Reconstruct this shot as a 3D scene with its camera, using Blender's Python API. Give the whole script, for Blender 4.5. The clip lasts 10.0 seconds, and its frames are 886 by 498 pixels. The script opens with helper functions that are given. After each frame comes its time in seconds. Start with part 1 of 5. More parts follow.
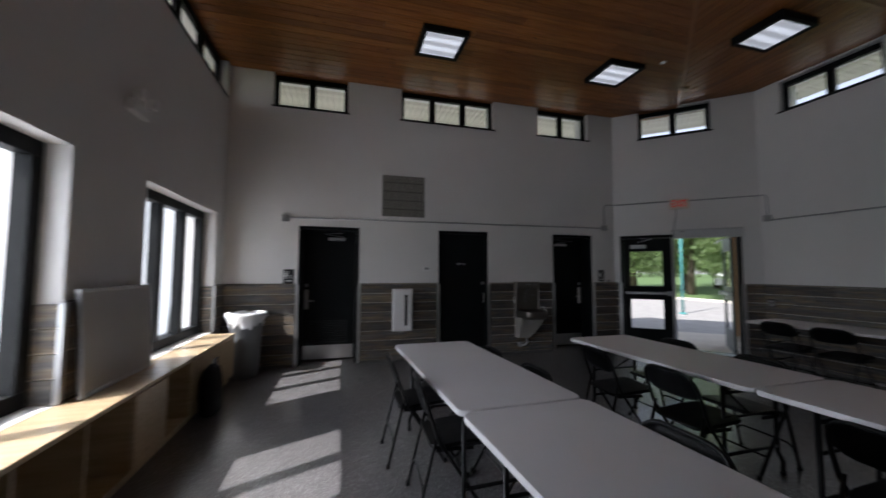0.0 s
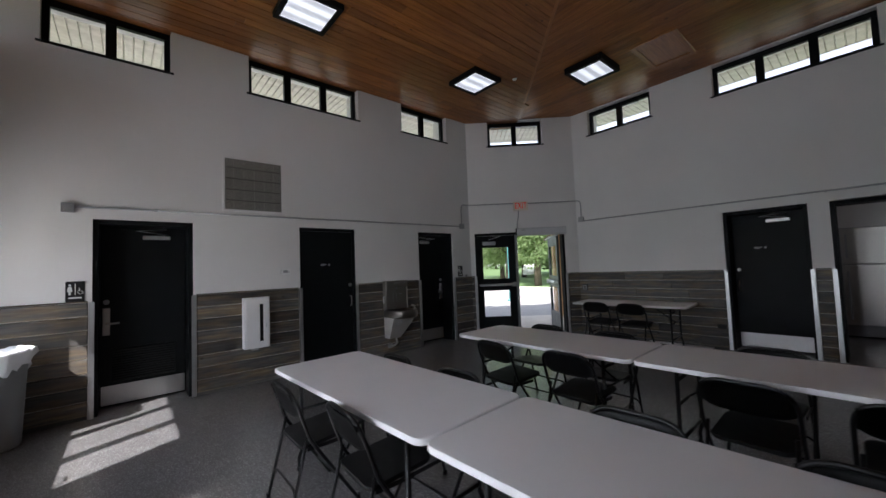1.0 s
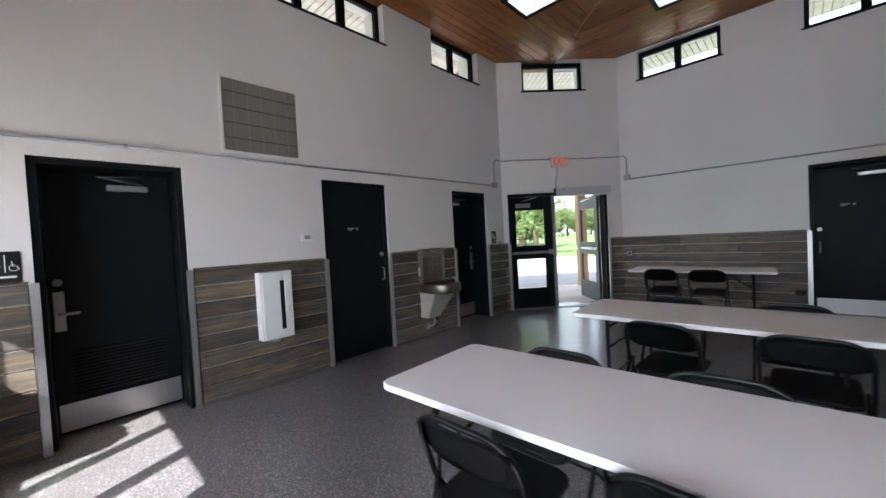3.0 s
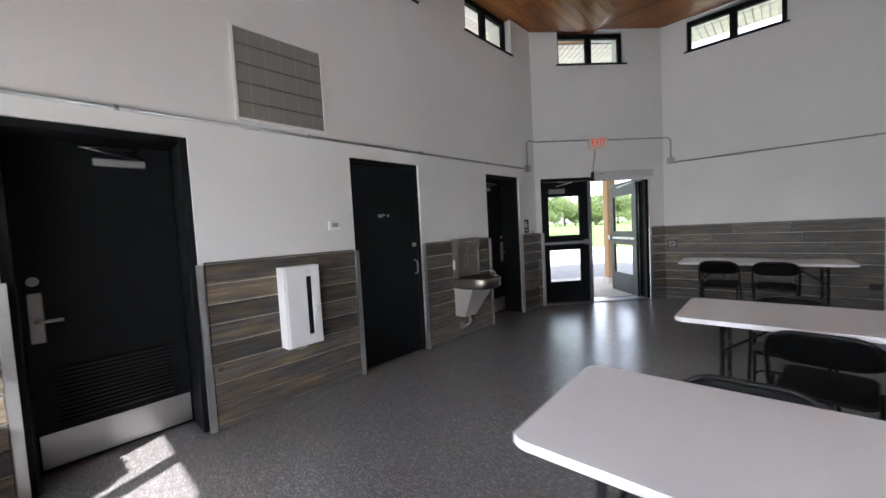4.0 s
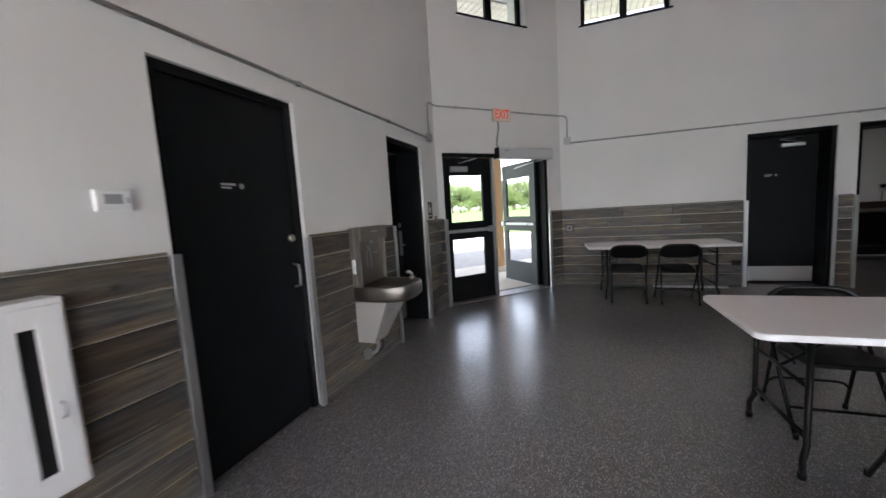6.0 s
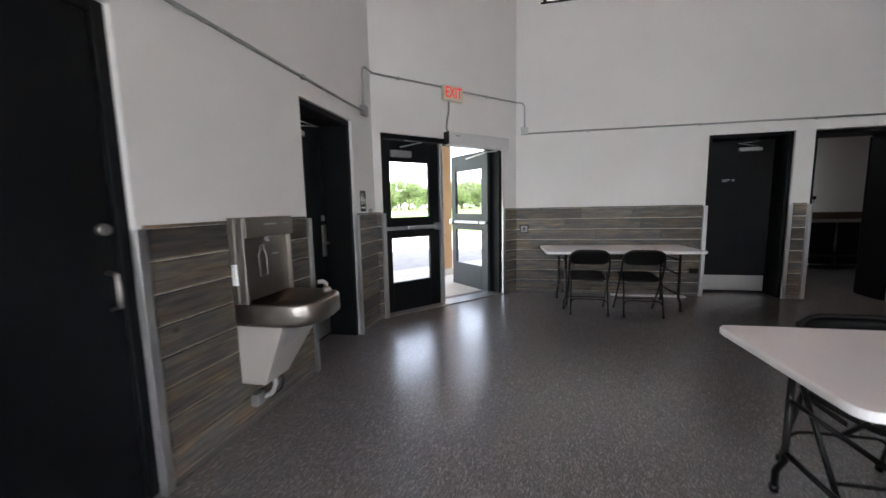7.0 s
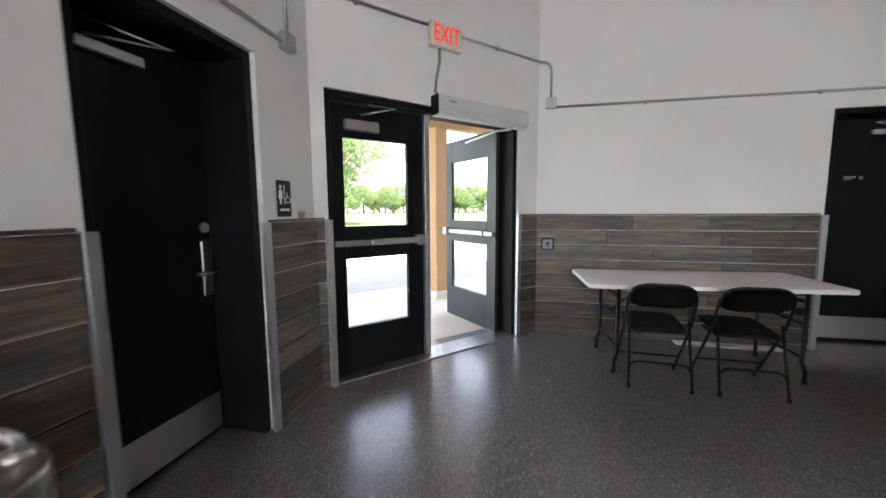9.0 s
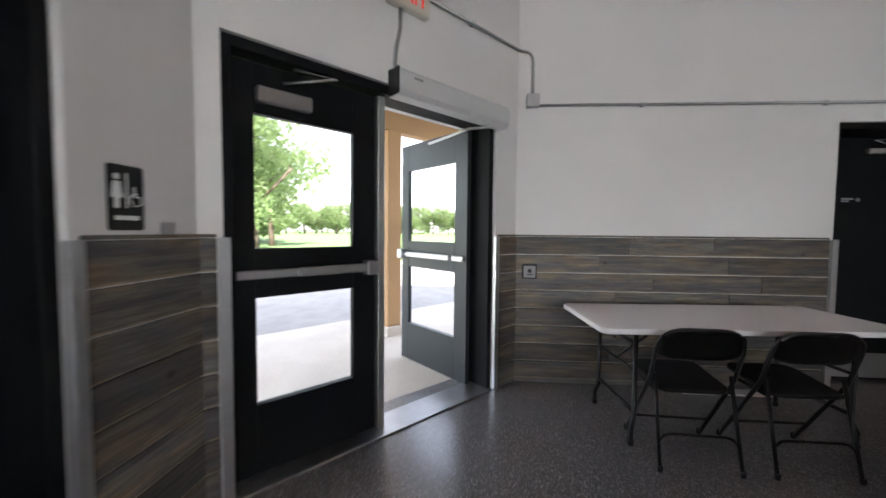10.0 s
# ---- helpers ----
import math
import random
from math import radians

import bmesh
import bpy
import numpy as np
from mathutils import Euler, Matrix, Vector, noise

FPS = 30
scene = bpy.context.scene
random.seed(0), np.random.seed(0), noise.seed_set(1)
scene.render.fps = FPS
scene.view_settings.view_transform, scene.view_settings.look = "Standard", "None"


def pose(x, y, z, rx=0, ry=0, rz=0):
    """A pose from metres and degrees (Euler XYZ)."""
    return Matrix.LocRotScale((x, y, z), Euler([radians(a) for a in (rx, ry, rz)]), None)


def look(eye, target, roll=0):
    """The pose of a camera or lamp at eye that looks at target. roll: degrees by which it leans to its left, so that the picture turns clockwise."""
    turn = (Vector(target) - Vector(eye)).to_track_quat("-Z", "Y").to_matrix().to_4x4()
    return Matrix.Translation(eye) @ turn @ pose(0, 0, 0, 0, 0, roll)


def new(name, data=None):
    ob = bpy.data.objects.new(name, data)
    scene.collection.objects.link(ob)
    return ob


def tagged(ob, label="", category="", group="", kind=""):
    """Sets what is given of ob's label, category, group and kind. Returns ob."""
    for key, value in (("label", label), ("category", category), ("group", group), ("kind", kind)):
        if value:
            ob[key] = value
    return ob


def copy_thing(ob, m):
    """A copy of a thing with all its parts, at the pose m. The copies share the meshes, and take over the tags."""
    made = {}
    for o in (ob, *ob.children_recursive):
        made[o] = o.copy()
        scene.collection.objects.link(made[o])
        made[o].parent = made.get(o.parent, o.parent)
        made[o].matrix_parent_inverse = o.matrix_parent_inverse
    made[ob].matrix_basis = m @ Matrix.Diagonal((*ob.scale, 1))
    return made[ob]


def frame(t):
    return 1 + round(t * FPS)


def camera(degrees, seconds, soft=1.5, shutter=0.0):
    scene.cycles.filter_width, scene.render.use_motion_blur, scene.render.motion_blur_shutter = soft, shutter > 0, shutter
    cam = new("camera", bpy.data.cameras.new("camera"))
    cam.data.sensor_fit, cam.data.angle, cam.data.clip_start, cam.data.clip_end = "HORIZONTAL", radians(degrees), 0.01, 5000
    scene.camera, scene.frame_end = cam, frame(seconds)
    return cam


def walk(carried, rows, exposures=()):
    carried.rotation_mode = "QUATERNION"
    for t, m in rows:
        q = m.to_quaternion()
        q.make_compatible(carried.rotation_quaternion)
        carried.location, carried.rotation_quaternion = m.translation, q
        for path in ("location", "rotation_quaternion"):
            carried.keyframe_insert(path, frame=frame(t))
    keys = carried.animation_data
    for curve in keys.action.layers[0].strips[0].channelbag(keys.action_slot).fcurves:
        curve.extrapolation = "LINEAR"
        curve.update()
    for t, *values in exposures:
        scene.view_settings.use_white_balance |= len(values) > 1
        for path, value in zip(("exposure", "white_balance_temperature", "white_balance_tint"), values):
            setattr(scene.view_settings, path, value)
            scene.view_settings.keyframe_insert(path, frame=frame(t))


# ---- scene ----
cam = camera(100.60, 10.0, 1.5, 0.5)
PATH = [
    (0, (0.883, 0.740, 1.460), (1.418, 2.663, 1.584), 0.20),
    (0.5, (0.745, 1.041, 1.467), (1.760, 2.759, 1.609), -0.74),
    (1, (0.532, 1.270, 1.485), (1.836, 2.783, 1.585), -2.25),
    (1.5, (0.474, 1.701, 1.452), (1.784, 3.210, 1.543), -2.84),
    (2, (0.419, 2.092, 1.443), (1.765, 3.570, 1.489), -0.74),
    (2.5, (0.373, 2.520, 1.437), (1.796, 3.924, 1.403), -2.61),
    (3.8, (0.425, 3.572, 1.391), (1.875, 4.947, 1.309), -3.10),
    (4, (0.446, 3.743, 1.424), (1.901, 5.111, 1.315), -3.08),
    (4.5, (0.553, 4.293, 1.380), (2.078, 5.584, 1.280), -3.64),
    (5, (0.737, 4.643, 1.373), (2.428, 5.703, 1.244), -4.80),
    (5.5, (1.036, 4.857, 1.406), (2.828, 5.730, 1.234), -4.18),
    (6, (1.321, 5.066, 1.386), (3.186, 5.758, 1.177), -3.54),
    (7.5, (2.594, 5.239, 1.320), (4.544, 5.616, 1.087), -0.63),
    (8, (2.993, 5.261, 1.345), (4.918, 5.757, 1.124), 0.34),
    (8.5, (3.402, 5.413, 1.262), (5.339, 5.881, 1.089), 0.15),
    (9, (3.805, 5.427, 1.324), (5.745, 5.863, 1.110), -0.33),
    (9.5, (4.211, 5.550, 1.264), (6.167, 5.943, 1.114), 1.44),
    (10, (4.638, 5.707, 1.293), (6.630, 5.852, 1.196), 0.56),
]
EXPOSURES = [(0.0, 0.66, 6000, 14), (0.5, 0.86, 6000, 14), (1.0, 1.25, 6050, 14), (1.5, 1.5, 6050, 14), (2.5, 1.94, 6050, 14), (4.0, 2.3, 6150, 14), (4.5, 2.31, 6200, 14), (6.0, 2.36, 6300, 14), (7.5, 2.82, 6300, 14), (9.0, 2.88, 6330, 14), (10.0, 2.58, 6330, 14)]
walk(cam, [(t, look(eye, target, roll)) for t, eye, target, roll in PATH], EXPOSURES)

# ---- light ----
SUN_DIR = Vector((0.938, 0.427, -1.0)).normalized()
world = bpy.data.worlds.new("sky")
scene.world = world
world.use_nodes = True
wn = world.node_tree.nodes
sky = wn.new("ShaderNodeTexSky")
sky.sky_type = "NISHITA"
sky.sun_disc = False
sky.sun_elevation = math.asin(-SUN_DIR.z)
sky.sun_rotation = math.atan2(-SUN_DIR.x, -SUN_DIR.y)
wn["Background"].inputs["Strength"].default_value = 0.15
haze = wn.new("ShaderNodeHueSaturation")
haze.inputs["Saturation"].default_value = 0.4
world.node_tree.links.new(sky.outputs[0], haze.inputs["Color"])
world.node_tree.links.new(haze.outputs[0], wn["Background"].inputs["Color"])
sun = new("sun", bpy.data.lights.new("sun", "SUN"))
sun.data.energy, sun.data.angle, sun.data.color = 5.0, radians(0.53), (1.0, 0.95, 0.87)
sun.rotation_mode = "QUATERNION"
sun.rotation_quaternion = SUN_DIR.to_track_quat("-Z", "Y")


# ---- materials ----
class Nodes:
    """Short hand for building one node material."""

    def __init__(self, name):
        self.mat = bpy.data.materials.new(name)
        self.mat.use_nodes = True
        self.t = self.mat.node_tree
        self.b = self.t.nodes["Principled BSDF"]

    def add(self, kind, **sets):
        n = self.t.nodes.new(kind)
        for k, v in sets.items():
            n.inputs[k.replace("_", " ")].default_value = v
        return n

    def link(self, a, b):
        self.t.links.new(a, b)

    def coords(self, which="Object", scale=(1, 1, 1), turn=(0, 0, 0)):
        c = self.t.nodes.new("ShaderNodeTexCoord")
        m = self.add("ShaderNodeMapping", Scale=scale, Rotation=turn)
        self.link(c.outputs[which], m.inputs[0])
        return m.outputs[0]

    def place(self, scale=(1, 1, 1), turn=(0, 0, 0)):
        c = self.t.nodes.new("ShaderNodeNewGeometry")
        m = self.add("ShaderNodeMapping", Scale=scale, Rotation=turn)
        self.link(c.outputs["Position"], m.inputs[0])
        return m.outputs[0]

    def noise(self, co, scale, detail=4, rough=0.55):
        n = self.add("ShaderNodeTexNoise", Scale=scale, Detail=detail, Roughness=rough)
        self.link(co, n.inputs["Vector"])
        return n.outputs["Fac"]

    def ramp(self, fac, *stops):
        r = self.t.nodes.new("ShaderNodeValToRGB")
        e = r.color_ramp.elements
        while len(e) < len(stops):
            e.new(0.5)
        for el, (p, c) in zip(e, stops):
            el.position = p
            el.color = (*c, 1) if len(c) == 3 else c
        self.link(fac, r.inputs[0])
        return r.outputs[0]

    def mix(self, fac, a, b, mode="MIX"):
        m = self.t.nodes.new("ShaderNodeMix")
        m.data_type, m.blend_type = "RGBA", mode
        for sock, v in ((m.inputs[0], fac), (m.inputs[6], a), (m.inputs[7], b)):
            if isinstance(v, bpy.types.NodeSocket):
                self.link(v, sock)
            else:
                sock.default_value = v if isinstance(v, (int, float)) else (*v, 1)
        return m.outputs[2]

    def bump(self, height, strength, dist=0.002):
        n = self.add("ShaderNodeBump", Strength=strength, Distance=dist)
        self.link(height, n.inputs["Height"])
        self.link(n.outputs[0], self.b.inputs["Normal"])

    def set(self, **kw):
        for k, v in kw.items():
            sock = self.b.inputs[k.replace("_", " ")]
            if isinstance(v, bpy.types.NodeSocket):
                self.link(v, sock)
            else:
                sock.default_value = (*v, 1) if isinstance(v, tuple) and len(v) == 3 else v
        return self.mat


def grey(v):
    return (v, v, v)


def mat_paint(name, col, rough=0.6, vary=0.06, bump=0.15, grain=180, gloss=0.5):
    n = Nodes(name)
    co = n.place()
    big = n.noise(co, 0.9, 5)
    fine = n.noise(co, grain, 2)
    c = n.mix(n.ramp(big, (0.35, grey(0)), (0.7, grey(1))), col, tuple(x * (1 - vary) for x in col))
    n.bump(fine, bump, 0.0006)
    rr = n.ramp(n.noise(co, 6, 3), (0.3, grey(rough - 0.05)), (0.7, grey(rough + 0.06)))
    return n.set(Base_Color=c, Roughness=rr, Specular_IOR_Level=gloss)


def mat_metal(name, col, rough=0.35, brushed=(1, 1, 60), metal=1.0):
    n = Nodes(name)
    co = n.coords("Object", brushed)
    f = n.noise(co, 12, 4)
    c = n.mix(n.ramp(f, (0.3, grey(0)), (0.7, grey(1))), col, tuple(x * 0.86 for x in col))
    n.bump(f, 0.05, 0.0005)
    return n.set(Base_Color=c, Metallic=metal, Roughness=n.ramp(n.noise(co, 5, 4), (0.3, grey(rough - 0.06)), (0.7, grey(rough + 0.08))))


def mat_floor():
    n = Nodes("epoxy_flake_floor")
    co = n.place()
    v = n.add("ShaderNodeTexVoronoi", Scale=185.0)
    v.voronoi_dimensions = "2D"
    n.link(co, v.inputs["Vector"])
    sep = n.t.nodes.new("ShaderNodeSeparateColor")
    n.link(v.outputs["Color"], sep.inputs[0])
    flakes = n.ramp(sep.outputs[0], (0.0, (0.07, 0.067, 0.068)), (0.35, (0.105, 0.1, 0.102)), (0.6, (0.155, 0.147, 0.149)), (0.85, (0.25, 0.24, 0.242)), (1.0, grey(0.5)))
    big = n.noise(co, 1.3, 4)
    c = n.mix(n.ramp(big, (0.3, grey(0)), (0.7, grey(1))), flakes, (0.14, 0.133, 0.135))
    c = n.mix(0.4, flakes, c)
    n.bump(n.noise(co, 130, 3), 0.15, 0.0013)
    rough = n.ramp(n.noise(co, 9, 5), (0.3, grey(0.3)), (0.7, grey(0.4)))
    return n.set(Base_Color=c, Roughness=rough, Coat_Weight=1.0, Coat_Roughness=0.23, Coat_IOR=1.6)


def mat_boards():
    n = Nodes("weathered_boards")
    info = n.t.nodes.new("ShaderNodeObjectInfo")
    co = n.place()
    off = n.t.nodes.new("ShaderNodeVectorMath")
    off.operation = "MULTIPLY_ADD"
    n.link(info.outputs["Random"], off.inputs[0])
    off.inputs[1].default_value = (37, 23, 11)
    n.link(co, off.inputs[2])
    m = n.add("ShaderNodeMapping", Scale=(0.8, 0.8, 11))
    n.link(off.outputs[0], m.inputs[0])
    grain = n.noise(m.outputs[0], 3.4, 9, 0.68)
    m2 = n.add("ShaderNodeMapping", Scale=(1.0, 1.0, 4.5))
    n.link(off.outputs[0], m2.inputs[0])
    blotch = n.noise(m2.outputs[0], 2.6, 5, 0.6)
    m3 = n.add("ShaderNodeMapping", Scale=(1.0, 1.0, 1.4))
    n.link(off.outputs[0], m3.inputs[0])
    v = n.add("ShaderNodeTexVoronoi", Scale=2.6)
    n.link(m3.outputs[0], v.inputs["Vector"])
    knots = n.ramp(v.outputs["Distance"], (0.035, grey(1)), (0.075, grey(0)))
    slate = n.ramp(grain, (0.32, (0.05, 0.05, 0.052)), (0.5, (0.115, 0.112, 0.108)), (0.7, (0.2, 0.19, 0.17)))
    brown = n.ramp(grain, (0.3, (0.1, 0.074, 0.048)), (0.5, (0.2, 0.149, 0.096)), (0.72, (0.39, 0.3, 0.19)))
    c = n.mix(n.ramp(blotch, (0.44, grey(0)), (0.64, grey(1))), slate, brown)
    tone = n.ramp(info.outputs["Random"], (0, grey(0.42)), (1, grey(1.0)))
    c = n.mix(1.0, c, tone, "MULTIPLY")
    c = n.mix(knots, c, (0.035, 0.026, 0.018))
    # raw wood showing along the lower edge of each board
    gen = n.t.nodes.new("ShaderNodeTexCoord")
    sep = n.t.nodes.new("ShaderNodeSeparateXYZ")
    n.link(gen.outputs["Generated"], sep.inputs[0])
    worn = n.ramp(sep.outputs[2], (0.035, grey(0.85)), (0.085, grey(0)))
    worn = n.mix(1.0, worn, n.ramp(n.noise(off.outputs[0], 5.0, 3), (0.36, grey(0.15)), (0.62, grey(0.9))), "MULTIPLY")
    c = n.mix(worn, c, (0.42, 0.33, 0.215))
    n.bump(grain, 0.4, 0.002)
    return n.set(Base_Color=c, Roughness=0.55)


def mat_ceiling():
    n = Nodes("varnished_pine_ceiling")
    geo = n.t.nodes.new("ShaderNodeNewGeometry")
    tex = n.t.nodes.new("ShaderNodeTexCoord")
    off = n.t.nodes.new("ShaderNodeVectorMath")
    off.operation = "MULTIPLY_ADD"
    n.link(geo.outputs["Random Per Island"], off.inputs[0])
    off.inputs[1].default_value = (31, 17, 5)
    n.link(tex.outputs["UV"], off.inputs[2])
    m = n.add("ShaderNodeMapping", Scale=(1.2, 22, 1))
    n.link(off.outputs[0], m.inputs[0])
    grain = n.noise(m.outputs[0], 2.2, 7, 0.6)
    m2 = n.add("ShaderNodeMapping", Scale=(1.0, 1.6, 1))
    n.link(off.outputs[0], m2.inputs[0])
    v = n.add("ShaderNodeTexVoronoi", Scale=3.2, Randomness=1.0)
    n.link(m2.outputs[0], v.inputs["Vector"])
    knots = n.ramp(v.outputs["Distance"], (0.03, grey(1)), (0.09, grey(0)))
    c = n.ramp(grain, (0.25, (0.17, 0.056, 0.012)), (0.5, (0.33, 0.118, 0.026)), (0.78, (0.47, 0.19, 0.045)))
    c = n.mix(knots, c, (0.06, 0.02, 0.008))
    tone = n.ramp(geo.outputs["Random Per Island"], (0, grey(0.56)), (1, grey(0.95)))
    c = n.mix(1.0, c, tone, "MULTIPLY")
    n.bump(grain, 0.12, 0.001)
    return n.set(Base_Color=c, Roughness=0.38, Specular_IOR_Level=0.35)


def mat_wood(name, a, b, scale=(1, 14, 14), rough=0.5):
    n = Nodes(name)
    co = n.coords("Object", scale)
    g = n.noise(co, 2.5, 6)
    c = n.ramp(g, (0.3, a), (0.7, b))
    n.bump(g, 0.12, 0.001)
    return n.set(Base_Color=c, Roughness=rough, Coat_Weight=1.0, Coat_Roughness=0.27)


def mat_glass():
    n = Nodes("window_glass")
    return n.set(Base_Color=(1, 1, 1), Roughness=0.0, Transmission_Weight=1.0, IOR=1.05)


def mat_glow(name, col, strength):
    n = Nodes(name)
    return n.set(Base_Color=col, Emission_Color=col, Emission_Strength=strength)


def mat_tubes():
    """A prismatic lens with three tubes glowing behind it."""
    n = Nodes("lit_prismatic_lens")
    co = n.coords("Object", (1, 1, 1))
    w = n.add("ShaderNodeTexWave", Scale=1.75, Distortion=0.6, Detail=2.0)
    w.wave_type, w.bands_direction = "BANDS", "Y"
    n.link(co, w.inputs["Vector"])
    s = n.ramp(w.outputs["Fac"], (0.2, grey(0.45)), (0.8, grey(1)))
    e = n.mix(1.0, s, (0.9, 0.94, 1.0), "MULTIPLY")
    return n.set(Base_Color=(0.8, 0.8, 0.8), Emission_Color=e, Emission_Strength=0.42)


def mat_ground(name, a, b, scale, rough=0.9, bump=0.3):
    n = Nodes(name)
    co = n.place()
    f = n.noise(co, scale, 8, 0.65)
    g = n.noise(co, scale * 0.07, 4)
    c = n.mix(0.5, n.ramp(f, (0.3, a), (0.7, b)), n.ramp(g, (0.35, a), (0.65, b)))
    n.bump(f, bump, 0.01)
    return n.set(Base_Color=c, Roughness=rough)


def mat_leaf():
    """Leaves that let some of the light behind them through."""
    n = Nodes("leaves")
    f = n.noise(n.place(), 3, 6, 0.65)
    n.set(Base_Color=n.ramp(f, (0.3, (0.09, 0.13, 0.05)), (0.7, (0.17, 0.23, 0.1))), Roughness=0.6)
    thin = n.add("ShaderNodeBsdfTranslucent")
    n.link(n.ramp(f, (0.3, (0.3, 0.4, 0.16)), (0.7, (0.45, 0.55, 0.28))), thin.inputs["Color"])
    both = n.add("ShaderNodeMixShader", Fac=0.5)
    n.link(n.b.outputs[0], both.inputs[1])
    n.link(thin.outputs[0], both.inputs[2])
    n.link(both.outputs[0], n.t.nodes["Material Output"].inputs["Surface"])
    return n.mat


WALL = mat_paint("white_wall_paint", (0.75, 0.742, 0.735), 0.55)
FLOOR = mat_floor()
BOARDS = mat_boards()
CEIL = mat_ceiling()
TRIMWOOD = mat_wood("varnished_pine_trim", (0.25, 0.085, 0.02), (0.45, 0.17, 0.042), (1.2, 20, 20), 0.3)
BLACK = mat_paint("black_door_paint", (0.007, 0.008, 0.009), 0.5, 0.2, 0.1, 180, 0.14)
# black door paint of the open leaf, daylight on it put into the colour
BLACK_DAYLIT = mat_paint("daylit_black_door_paint", (0.035, 0.043, 0.047), 0.4, 0.15, 0.1)
COVE = mat_paint("grey_cove_coating", (0.15, 0.143, 0.14), 0.45, 0.3, 0.3, 150)
LOUVRE = mat_paint("black_louvre_enamel", (0.014, 0.015, 0.016), 0.4, 0.2, 0.05, 180, 0.5)
CHAIRBLACK = mat_paint("black_enamel", (0.005, 0.005, 0.0055), 0.34, 0.2, 0.05, 180, 0.4)
VINYL = mat_paint("black_steel_panel", (0.005, 0.005, 0.0055), 0.45, 0.2, 0.2, 400, 0.35)
SATIN = mat_paint("satin_silver_coating", (0.6, 0.61, 0.62), 0.42)
ALU = mat_metal("brushed_aluminium", (0.62, 0.63, 0.64), 0.4)
FSTEEL = mat_metal("brownish_stainless", (0.31, 0.285, 0.26), 0.38, (60, 60, 1))
STEEL = mat_metal("stainless_steel", (0.5, 0.48, 0.46), 0.34, (1, 60, 1))
GALV = mat_metal("galvanised_conduit", (0.45, 0.46, 0.47), 0.45)
KICK = mat_metal("kick_plate_steel", (0.62, 0.62, 0.62), 0.42, (60, 1, 1))
PLASTIC = mat_paint("table_plastic", (0.86, 0.845, 0.855), 0.45, 0.05, 0.25, 260)
WHITE = mat_paint("white_enamel", (0.8, 0.8, 0.8), 0.35, 0.04, 0.05)
GREYP = mat_paint("grey_plastic", (0.3, 0.3, 0.31), 0.45)
LIGHTGREY = mat_paint("light_grey_panel", (0.5, 0.5, 0.5), 0.5)
GLASS = mat_glass()
TUBE = mat_tubes()
RED = mat_glow("lit_red_letters", (0.8, 0.04, 0.025), 0.12)
DARKWOOD = mat_wood("dark_brown_wood", (0.03, 0.02, 0.014), (0.07, 0.045, 0.03))
PINE = mat_wood("pale_pine_board", (0.5, 0.36, 0.2), (0.68, 0.53, 0.33))
BRICK = mat_ground("red_brick", (0.22, 0.07, 0.045), (0.33, 0.12, 0.08), 30)
PALE = mat_ground("pale_block", (0.45, 0.43, 0.4), (0.6, 0.58, 0.54), 25)
TAN = mat_paint("tan_wall_boards", (0.45, 0.27, 0.13), 0.7)
SOFFIT = mat_wood("pale_soffit_boards", (0.46, 0.41, 0.35), (0.66, 0.61, 0.54), (3, 3, 1))
TEAL = mat_paint("teal_post_paint", (0.08, 0.3, 0.3), 0.4)
GRILLEBAR = mat_paint("dark_grille_bar", (0.1, 0.095, 0.085), 0.5)
GRILLERIB = mat_paint("pale_grille_rib", (0.34, 0.33, 0.3), 0.5)
GRILLE = mat_paint("grey_grille", (0.22, 0.21, 0.19), 0.5)
CONCRETE = mat_ground("concrete", (0.58, 0.53, 0.46), (0.7, 0.645, 0.565), 30)
ASPHALT = mat_ground("grey_paving", (0.3, 0.285, 0.27), (0.42, 0.4, 0.38), 40)
GRASS = mat_ground("lawn", (0.075, 0.13, 0.035), (0.13, 0.21, 0.065), 20)
LEAF = mat_leaf()
BARK = mat_ground("bark", (0.06, 0.045, 0.03), (0.13, 0.1, 0.07), 25)


# ---- mesh helpers ----
def ident():
    return Matrix.Identity(4)


def box(bm, x0, x1, y0, y1, z0, z1, bevel=0.0, m=None, seg=1):
    """Adds a box; bevelled edges where asked."""
    b = bm if bevel == 0 else bmesh.new()
    vs = [b.verts.new(p) for p in ((x0, y0, z0), (x1, y0, z0), (x1, y1, z0), (x0, y1, z0), (x0, y0, z1), (x1, y0, z1), (x1, y1, z1), (x0, y1, z1))]
    for f in ((3, 2, 1, 0), (4, 5, 6, 7), (0, 1, 5, 4), (1, 2, 6, 5), (2, 3, 7, 6), (3, 0, 4, 7)):
        b.faces.new([vs[i] for i in f])
    if bevel:
        bmesh.ops.bevel(b, geom=b.edges[:], offset=bevel, segments=seg, affect="EDGES", clamp_overlap=True)
        join(bm, b, m)
    elif m is not None:
        for v in vs:
            v.co = m @ v.co
    return bm


def join(bm, other, m=None):
    """Moves the faces of other into bm."""
    other.verts.index_update()
    vs = [bm.verts.new(m @ v.co if m is not None else v.co) for v in other.verts]
    for f in other.faces:
        nf = bm.faces.new([vs[v.index] for v in f.verts])
        nf.smooth = f.smooth
    other.free()


